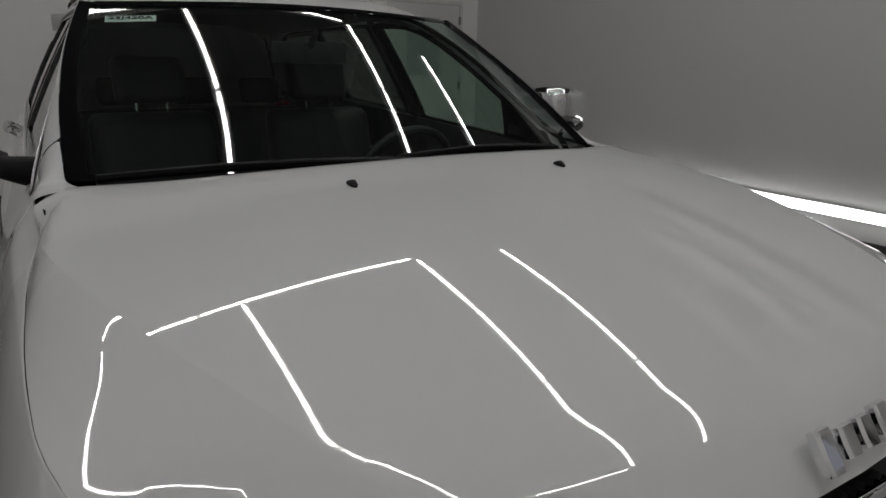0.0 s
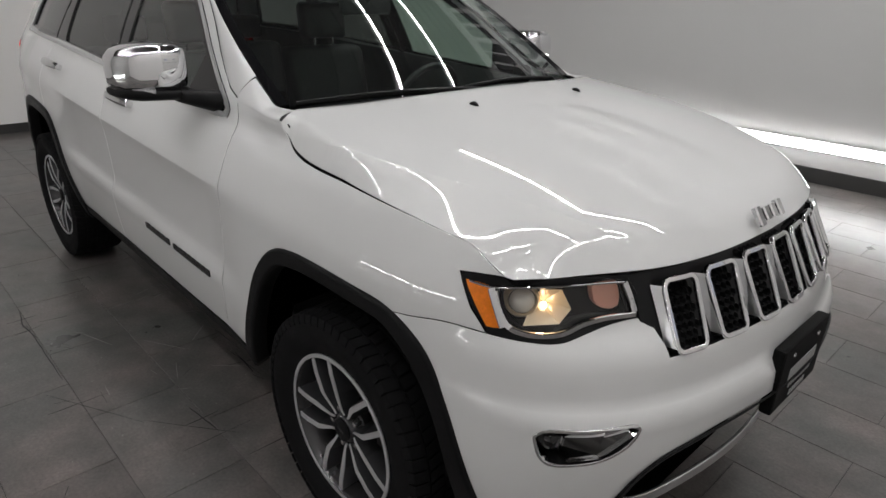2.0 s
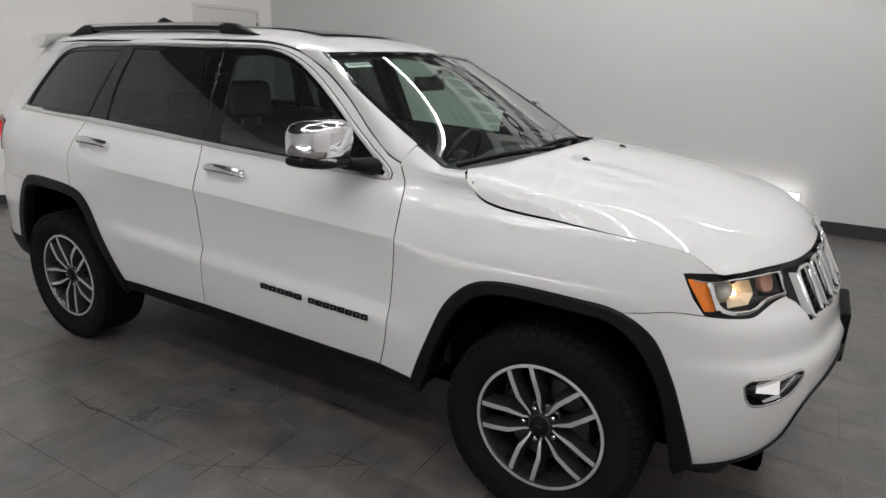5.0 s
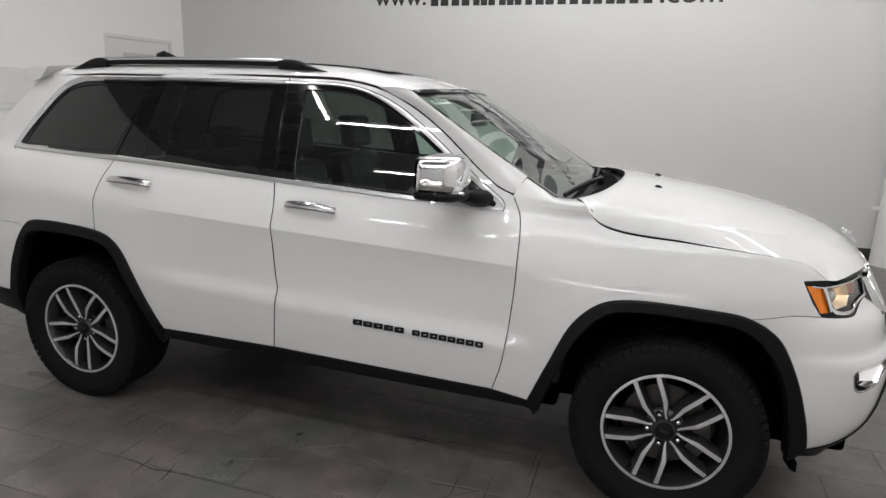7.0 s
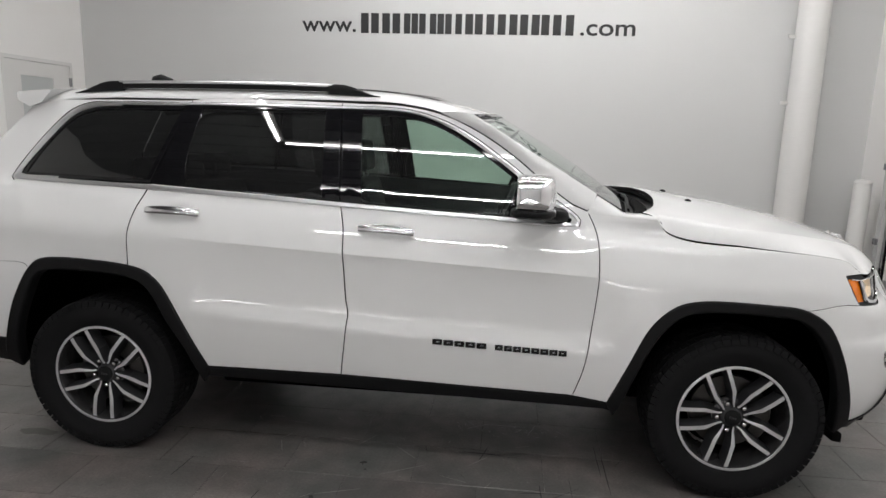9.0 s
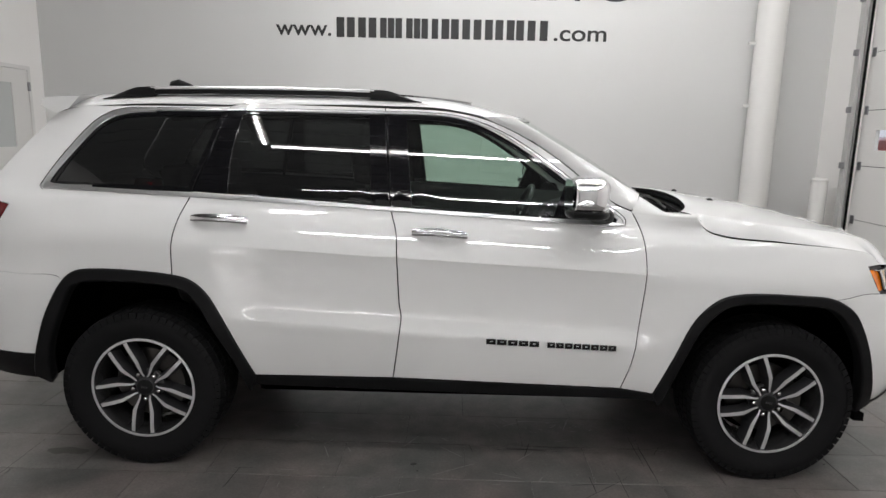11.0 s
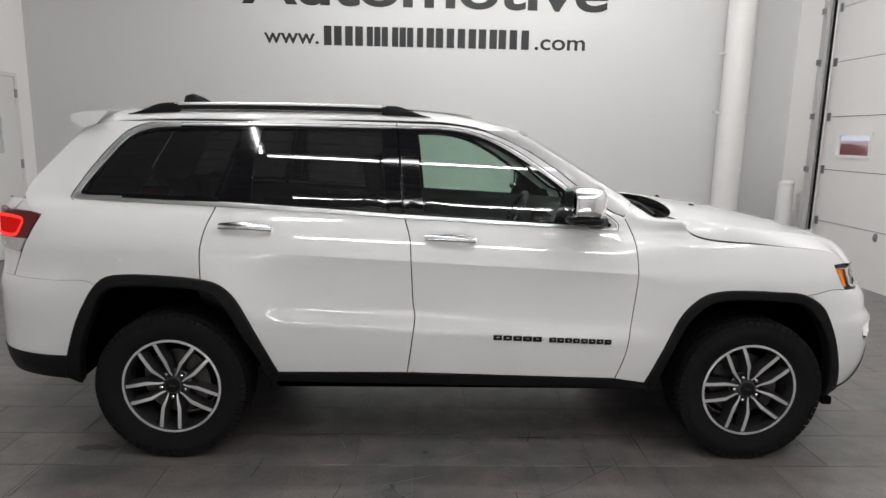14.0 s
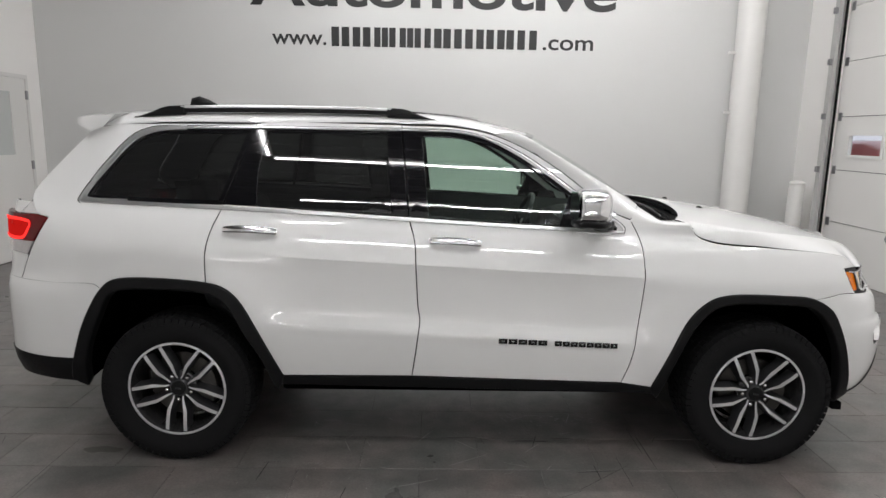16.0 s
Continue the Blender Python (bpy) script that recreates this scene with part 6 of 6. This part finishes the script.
# ---------------------------------------------------------------- wheels
def build_wheel():
    tread_r = 0.3735
    prof = [(0.232, -0.092), (0.240, -0.104), (0.256, -0.112), (0.285, -0.126), (0.312, -0.131), (0.336, -0.128), (0.355, -0.120), (0.364, -0.110), (0.3665, -0.09), (0.3675, 0.0), (0.3665, 0.09), (0.364, 0.110), (0.355, 0.120), (0.336, 0.128), (0.312, 0.131), (0.285, 0.126), (0.256, 0.112), (0.232, 0.095)]
    tyre = part("tyre", lathe(prof, 72), RUBBER, None, "black all-terrain tyre with blocky tread", smooth=True, angle=50)
    bm = bmesh.new()
    n = 64
    for k in range(n):
        for row, (y0, y1, off, cut) in enumerate(((-0.124, -0.082, 0.0, 0.86), (-0.074, -0.030, 0.5, 0.80), (-0.022, 0.022, 0.1, 0.84), (0.030, 0.074, 0.6, 0.80), (0.082, 0.124, 0.2, 0.86))):
            a0 = 2 * math.pi * (k + off) / n
            a1 = a0 + 2 * math.pi / n * cut
            vs = []
            for a, y in ((a0, y0), (a1, y0), (a1 + (0.02 if row % 2 else -0.02), y1), (a0 + (0.02 if row % 2 else -0.02), y1)):
                outer = abs(y) > 0.12
                for r in (0.345 if outer else 0.362, 0.3675 if outer else tread_r):
                    yy = math.copysign(abs(y) + (0.006 if outer and r < 0.36 else 0), y)
                    vs.append(bm.verts.new((r * math.cos(a), yy, r * math.sin(a))))
            for f in ((1, 3, 5, 7), (0, 2, 3, 1), (2, 4, 5, 3), (4, 6, 7, 5), (6, 0, 1, 7)):
                bm.faces.new([vs[i] for i in f])
    tr = part("tread", bm, RUBBER, tyre)
    tagged(tr, kind="stuff")
    # raised ring and lugs on the side wall
    bm = bmesh.new()
    for k in range(n):
        a0, a1 = 2 * math.pi * k / n, 2 * math.pi * (k + 0.55) / n
        vs = [bm.verts.new((r * math.cos(a), y, r * math.sin(a))) for a in (a0, a1) for r, y in ((0.338, -0.1280), (0.358, -0.1195), (0.358, -0.1215), (0.340, -0.1300))]
        for f in ((0, 3, 7, 4), (3, 2, 6, 7), (2, 1, 5, 6), (0, 1, 2, 3), (4, 5, 6, 7)):
            bm.faces.new([vs[i] for i in f])
    tagged(part("sidewall_block", bm, RUBBER, tyre), kind="stuff")
    rim = part("rim", lathe([(0.228, -0.092), (0.241, -0.103), (0.243, -0.108), (0.241, -0.112), (0.232, -0.112), (0.228, -0.106), (0.222, -0.085), (0.205, -0.03), (0.198, 0.05), (0.215, 0.09), (0.235, 0.10)], 72), BARREL, None, "dark alloy rim with machined twin spokes", smooth=True, angle=40)
    part("lip", lathe([(0.2425, -0.1065), (0.2425, -0.1125), (0.2385, -0.1145), (0.2315, -0.1135), (0.2305, -0.108)], 96), ALLOY, rim, "machined rim edge", smooth=True, angle=40)
    for k in range(5):
        a = -math.pi / 2 + k * 2 * math.pi / 5
        for sd in (-1, 1):
            # centre line of the spoke: along the radius, aside, depth
            line = [(0.236, 0.0455, -0.104), (0.18, 0.0435, -0.108), (0.118, 0.0405, -0.106), (0.096, 0.034, -0.102), (0.060, 0.0235, -0.094), (0.044, 0.0225, -0.090)]
            wid = [0.0088, 0.0088, 0.0088, 0.0074, 0.0042, 0.0035]
            base = [0.019, 0.019, 0.019, 0.018, 0.016, 0.013]

            def at(r, o, d):
                o *= sd
                return (r * math.cos(a) - o * math.sin(a), d, r * math.sin(a) + o * math.cos(a))
            rings = [[at(r, o - b, d + 0.060), at(r, o - w, d + 0.003), at(r, o + w, d + 0.003), at(r, o + b, d + 0.060)] for (r, o, d), w, b in zip(line, wid, base)]
            part("spoke", loft(rings), ALLOY_DARK, rim, "dark spoke body")
            tops = [[at(r, o - w, d + 0.004), at(r, o - w * 0.92, d), at(r, o + w * 0.92, d), at(r, o + w, d + 0.004)] for (r, o, d), w in zip(line, wid)]
            part("spoke_face", loft(tops), ALLOY, rim, "machined bright spoke face")
        c = (0.0635 * math.cos(a), 0.0635 * math.sin(a))
        bm = loft([oval(c[0], y, c[1], r, r, "y", 6, 2) for y, r in ((-0.05, 0.0115), (-0.082, 0.0115), (-0.088, 0.009), (-0.090, 0.004))])
        part("wheel_nut", bm, CHROME, rim, "bright wheel nut", smooth=True, angle=30)
    part("hub", lathe([(0.075, -0.035), (0.078, -0.062), (0.066, -0.066), (0.052, -0.066), (0.046, -0.085), (0.040, -0.092), (0.0, -0.092)], 40), ALLOY_DARK, rim, smooth=True, angle=40)
    part("centre_cap", lathe([(0.036, -0.090), (0.036, -0.098), (0.032, -0.101), (0.0, -0.1015)], 40), CLAD, rim, "dark round centre cap", smooth=True, angle=40)
    bars("cap_mark", -0.016, 0.016, -0.005, 0.010, 4, ALLOY_DARK, rim, face=lambda x, z, t: Vector((x, -0.1016 + t * 0.2, z)), strokes=1, fill=0.6)
    disc = part("brake_disc", lathe([(0.075, 0.006), (0.165, 0.006), (0.167, 0.0), (0.167, -0.02), (0.165, -0.022), (0.075, -0.022)], 48), DISC, None, "grey brake disc", smooth=True, angle=40)
    bm = loft([[(r * math.cos(t), y, r * math.sin(t)) for r, y in ((0.110, -0.05), (0.172, -0.05), (0.182, -0.03), (0.182, 0.04), (0.110, 0.04))] for t in np.linspace(-0.45, 0.55, 8)])
    cal = part("brake_caliper", bm, DISC, None, "grey brake caliper", smooth=True, angle=40)
    part("wheel_back", lathe([(0.196, 0.050), (0.05, 0.06), (0.0, 0.06)], 32), DARK, rim, "dark sheet for the shade inside the wheel")
    part("tyre_valve", loft([oval(0.214 * math.cos(4.35), y, 0.214 * math.sin(4.35), 0.004, 0.004, "y", 8, 2) for y in (-0.06, -0.095)]), CLAD, rim, "black tyre valve")
    return [tyre, *tyre.children, rim, *rim.children, disc, cal]


pieces = build_wheel()
for n_w, (x, s, turn) in enumerate(((AXLE, 1, -13.5), (-AXLE, 1, -5), (AXLE, -1, 20), (-AXLE, -1, 40))):
    w = empty("wheel", "", "")
    w.parent = suv
    w.location = (x, -0.80 * s, HUB_Z)
    w.rotation_euler = (0, radians(-turn), 0) if s == 1 else (0, radians(turn), math.pi)
    for p in pieces:
        if n_w:
            p = p.copy()
            scene.collection.objects.link(p)
        p.parent = w

# ---------------------------------------------------------------- cabin
def cushion(name, lo, hi, parent, mat=None, label="", bevel=0.05, tip=0.0):
    bm = box_bm(lo, hi, bevel, 4)
    if tip:
        for v in bm.verts:
            v.co.x -= (v.co.z - lo[2]) * tip
    return part(name, bm, mat or LEATHER, parent, label, smooth=True, angle=60)


for y in (-0.37, 0.37):
    seat = cushion("front_seat", (-0.42, y - 0.26, 0.52), (0.16, y + 0.26, 0.74), suv, label="black leather front seat with a headrest")
    cushion("backrest", (-0.45, y - 0.25, 0.66), (-0.29, y + 0.25, 1.27), seat, bevel=0.06, tip=0.22)
    cushion("headrest", (-0.53, y - 0.14, 1.31), (-0.43, y + 0.14, 1.50), seat, bevel=0.04, tip=0.12)
    for d in (-0.06, 0.06):
        part("headrest_post", loft([oval(-0.475, y + d, z, 0.007, 0.007, "z", 8, 2) for z in (1.24, 1.36)]), CHROME, seat)
bench = cushion("rear_seat", (-1.36, -0.62, 0.52), (-0.84, 0.62, 0.76), suv, label="black leather rear bench with headrests")
cushion("backrest", (-1.40, -0.62, 0.70), (-1.24, 0.62, 1.22), bench, bevel=0.06, tip=0.25)
for y in (-0.38, 0, 0.38):
    cushion("headrest", (-1.50, y - 0.12, 1.24), (-1.41, y + 0.12, 1.39), bench, bevel=0.04, tip=0.1)
dash = part("dashboard", loft([[(x, y, z + dz) for x, z in ((0.98, 0.72), (0.60, 0.72), (0.55, 0.98), (0.60, 1.14), (0.72, 1.175), (0.98, 1.20))] for y, dz in ((-0.74, -0.02), (-0.5, 0.0), (-0.2, 0.0), (0.2, 0.0), (0.37, 0.025), (0.5, 0.01), (0.74, -0.02))]), TRIM, suv, "black soft dashboard", smooth=True, angle=35)
part("screen", box_bm((0.528, -0.12, 0.98), (0.546, 0.12, 1.12), 0.006, 2), GLOSS_BLACK, dash, "dark centre screen")
part("console", box_bm((-0.35, -0.13, 0.50), (0.62, 0.13, 0.80), 0.03, 3), TRIM, suv, "black centre console", smooth=True, angle=50)
rim_pts = [np.array([0.40 + 0.075 * math.sin(a), 0.37 + 0.185 * math.cos(a), 1.085 + 0.170 * math.sin(a)]) for a in np.linspace(0, 2 * math.pi, 41)[:-1]]
wheel_rim = sweep("steering_wheel", rim_pts, round_shape(0.016, 8), LEATHER, suv, "black leather steering wheel", up=(0.9, 0, -0.4), closed=True)
part("airbag_boss", loft([oval(0.405 + d, 0.37, 1.085, r, r * 0.8, "x", 16, 2.6) for d, r in ((0.05, 0.05), (0.0, 0.075), (-0.03, 0.06))]), TRIM, wheel_rim, smooth=True, angle=50)
for a in (0, math.pi, -math.pi / 2):
    q = np.array([0.40 + 0.075 * math.sin(a), 0.37 + 0.185 * math.cos(a), 1.085 + 0.170 * math.sin(a)])
    sweep("spoke", [np.array([0.405, 0.37, 1.085]), q], bar_shape(0.035, 0.012), SATIN_CHROME, wheel_rim, up=(-0.9, 0, 0.4))
rear_view = part("rear_view_mirror", box_bm((0.40, -0.13, 1.480), (0.43, 0.13, 1.550), 0.012, 2), TRIM, suv, "black cabin mirror", smooth=True, angle=50)
part("mirror_stem", loft([oval(x, 0, z, 0.012, 0.012, "x", 8, 2) for x, z in ((0.42, 1.53), (0.478, 1.576))]), TRIM, rear_view)
# door linings and trunk floor keep the cabin dark
for s in (1, -1):
    V, F = [], []
    us, zs = np.linspace(-2.1, 0.88, 30), np.linspace(0, 1, 8)
    for t in zs:
        for u in us:
            z = 1.215 + ((0.97 if u < -0.86 else 0.45) - 1.215) * (1 - t)
            p = flank(u, z + 0.02 - lean(u) * 0.8)
            V.append((p[0], (p[1] + 0.05) * s, p[2]))
    for j in range(7):
        for i in range(29):
            F.append((j * 30 + i, j * 30 + i + 1, (j + 1) * 30 + i + 1, (j + 1) * 30 + i))
    mesh_object("door_lining", V, F, LINING, suv, "grey door lining", True)
part("cabin_floor", box_bm((-1.0, -0.84, 0.43), (0.98, 0.84, 0.47)), TRIM, suv)
part("trunk_floor", box_bm((-2.25, -0.62, 0.86), (-1.42, 0.62, 0.90)), TRIM, suv)
part("bulkhead", box_bm((0.99, -0.78, 0.45), (1.02, 0.78, 1.17)), TRIM, suv)

# stock tag behind the windscreen
tag = empty("stock_tag", "small pale paper stock tag inside the windscreen", "paper tag")


def on_shield(a, b, t):
    return Vector(shield(a, b) + np.array([-0.004 + t * 0.4, 0, -0.006 + t]))


def tag_face(x, z, t):
    """x from 0 to 1 along the tag, z from 0 to 1 up it."""
    return on_shield(0.058 + 0.100 * x, 0.868 + 0.045 * z, t)


bm = bmesh.new()
for i in range(7):
    for j in range(3):
        bm.verts.new(tag_face(i / 6, j / 2, 0.0))
bm.verts.ensure_lookup_table()
for i in range(6):
    for j in range(2):
        bm.faces.new([bm.verts[k] for k in (i * 3 + j, (i + 1) * 3 + j, (i + 1) * 3 + j + 1, i * 3 + j + 1)])
part("tag_sheet", bm, PAPER, tag)
words("tag_print", "23J420A", 0.06, 0.94, 0.2, 0.62, INK, tag, depth=0.0008, bold=0.012, face=lambda x, z, t: tag_face(x, z, 0.0016 + t))


# ---------------------------------------------------------------- floor tiles
floor = tagged(part("floor", box_bm((WALL_W - 0.2, WALL_S - 0.2, -0.10), (WALL_E + 0.4, WALL_N + 0.2, -0.003)), GROUT), "matt dark grey rectangular floor tiles, scuffed and stained", "floor", kind="structure")
TL, TW, JOINT = 0.604, 0.335, 0.0030


def tile_mesh(name, w, h):
    a, b, c = w / 2, h / 2, 0.0012
    v = [(-a, -b, -0.012), (a, -b, -0.012), (a, b, -0.012), (-a, b, -0.012), (-a, -b, -c), (a, -b, -c), (a, b, -c), (-a, b, -c),
         (-a + c, -b + c, 0), (a - c, -b + c, 0), (a - c, b - c, 0), (-a + c, b - c, 0)]
    f = [(0, 1, 5, 4), (1, 2, 6, 5), (2, 3, 7, 6), (3, 0, 4, 7), (4, 5, 9, 8), (5, 6, 10, 9), (6, 7, 11, 10), (7, 4, 8, 11), (8, 9, 10, 11)]
    me = bpy.data.meshes.new(name)
    me.from_pydata(v, [], f)
    me.materials.append(TILE)
    return me


whole_tile = tile_mesh("tile", TL - JOINT, TW - JOINT)
rest_v, rest_f = [], []
rng = random.Random(4)
made = 0
row0 = -1.325
k0 = int((WALL_S - row0) / TW) - 1
k1 = int((WALL_N - row0) / TW) + 1
for k in range(k0, k1):
    yc = row0 + (k + 0.5) * TW
    shift = (0.0, 0.302)[k % 2] - 2.058
    i0 = int((WALL_W - shift) / TL) - 1
    for i in range(i0, i0 + 19):
        xc = shift + (i + 0.5) * TL
        x0, x1 = max(xc - TL / 2, WALL_W), min(xc + TL / 2, WALL_E + 0.05)
        y0, y1 = max(yc - TW / 2, WALL_S), min(yc + TW / 2, WALL_N)
        if x1 - x0 < 0.02 or y1 - y0 < 0.02:
            continue
        full = x1 - x0 > TL - 0.01 and y1 - y0 > TW - 0.01
        if full and made < 300 and -4.3 < xc < 3.9 and -2.2 < yc < 4.7 and not (-1.9 < xc < 1.9 and -0.55 < yc < 1.0):
            ob = new("tile", whole_tile)
            ob.location = (xc, yc, 0)
            ob.parent = floor
            made += 1
        else:
            n0 = len(rest_v)
            g = JOINT / 2
            rest_v += [(x0 + g, y0 + g, 0), (x1 - g, y0 + g, 0), (x1 - g, y1 - g, 0), (x0 + g, y1 - g, 0), (x0 + g, y0 + g, -0.012), (x1 - g, y0 + g, -0.012), (x1 - g, y1 - g, -0.012), (x0 + g, y1 - g, -0.012)]
            rest_f += [tuple(n0 + q for q in f) for f in ((0, 1, 2, 3), (0, 4, 5, 1), (1, 5, 6, 2), (2, 6, 7, 3), (3, 7, 4, 0))]
tagged(mesh_object("tile_field", rest_v, rest_f, TILE, floor), kind="stuff")

# scuffs, tape marks and scratches on the tiles
MARK = surface("black_scuff", (0.012, 0.012, 0.012), 0.6)
CHALK = surface("pale_scratch_and_glint", (0.34, 0.33, 0.32), 0.7)
marks, pale = bmesh.new(), bmesh.new()


def scratch(bm, x, y, length, turn, width=0.004):
    c, s = math.cos(radians(turn)), math.sin(radians(turn))
    n = max(2, int(length / 0.04))
    line = [(x + c * length * (k / n - 0.5) + rng.uniform(-1, 1) * width * 0.4, y + s * length * (k / n - 0.5) + rng.uniform(-1, 1) * width * 0.4) for k in range(n + 1)]
    rows = []
    for k, (px, py) in enumerate(line):
        w = width * (0.35 + 0.65 * math.sin(math.pi * (k + 0.5) / (n + 1))) * rng.uniform(0.6, 1.0)
        rows.append([bm.verts.new((px - s * w, py + c * w, 0.0008)), bm.verts.new((px + s * w, py - c * w, 0.0008))])
    for p, q in zip(rows, rows[1:]):
        bm.faces.new((p[0], p[1], q[1], q[0]))


for x, y in ((0.375, -0.69), (0.642, -1.003), (-0.55, -1.34), (-0.69, -1.34), (1.6, -1.34)):
    scratch(marks, x, y, 0.20, rng.uniform(-8, 8), 0.0035)
    scratch(marks, x, y, 0.13, 90 + rng.uniform(-25, 25), 0.003)
for x, y, l, a in ((-0.30, -1.335, 0.62, 0), (0.23, -1.335, 0.22, 90), (0.955, -0.80, 0.34, 90), (-1.02, -1.02, 0.18, 84), (-0.60, -1.22, 0.12, 80)):
    scratch(marks, x, y, l, a, 0.003)
for k in range(26):
    scratch(pale, rng.uniform(-1.0, 1.0), rng.uniform(-1.25, -0.35), rng.uniform(0.02, 0.16), rng.uniform(0, 180), 0.0018)
for x, y, l, a in ((0.46, -0.37, 0.26, 0), (0.33, -0.40, 0.12, 30), (0.62, -0.40, 0.14, 70), (0.0, -0.90, 0.22, 30), (-0.25, -1.12, 0.2, 20)):
    scratch(pale, x, y, l, a, 0.0025)
# stuck tape and grit under the sill, their glints put into the pale colour; fine cracks and a damp patch by the rear
# wheel
for k in range(30):
    scratch(pale, 0.52 + rng.gauss(0, 0.17), -0.42 + rng.gauss(0, 0.035), rng.uniform(0.008, 0.035), rng.uniform(0, 180), 0.0022)
for k in range(46):
    scratch(pale, rng.uniform(-1.6, 1.2), rng.uniform(-1.5, -0.35), rng.uniform(0.004, 0.012), rng.uniform(0, 180), 0.0016)
for k in range(34):
    scratch(marks, rng.uniform(-3.2, 2.6), rng.uniform(-2.0, -0.6), rng.uniform(0.02, 0.11), rng.uniform(0, 180), 0.0014)
for x, y, l, a in ((0.37, -0.69, 0.30, 3), (0.30, -1.30, 0.5, 28), (0.66, -1.06, 0.4, 38), (-2.08, -1.16, 0.9, 90), (0.78, -1.0, 0.28, 91), (0.93, -0.68, 0.30, 90)):
    scratch(marks, x, y, l, a, 0.0018)
DAMP = surface("damp_stain", (0.07, 0.062, 0.056), 0.3, grain=0.3, scale=40)
damp = bmesh.new()
for cx, cy, r in ((-1.93, -0.82, 0.05), (-1.86, -0.825, 0.045), (-1.90, -0.805, 0.03)):
    n = 22
    ring_v = [damp.verts.new((cx + r * (1.3 + 0.5 * rng.random()) * math.cos(2 * math.pi * q / n), cy + r * (0.5 + 0.25 * rng.random()) * math.sin(2 * math.pi * q / n), 0.0004 + 0.0001 * len(damp.faces))) for q in range(n)]
    damp.faces.new(ring_v)
tagged(part("damp_stain", damp, DAMP, floor), kind="stuff")
for nm, bm, mt in (("scuff_marks", marks, MARK), ("scratches", pale, CHALK)):
    tagged(part(nm, bm, mt, floor), kind="stuff")
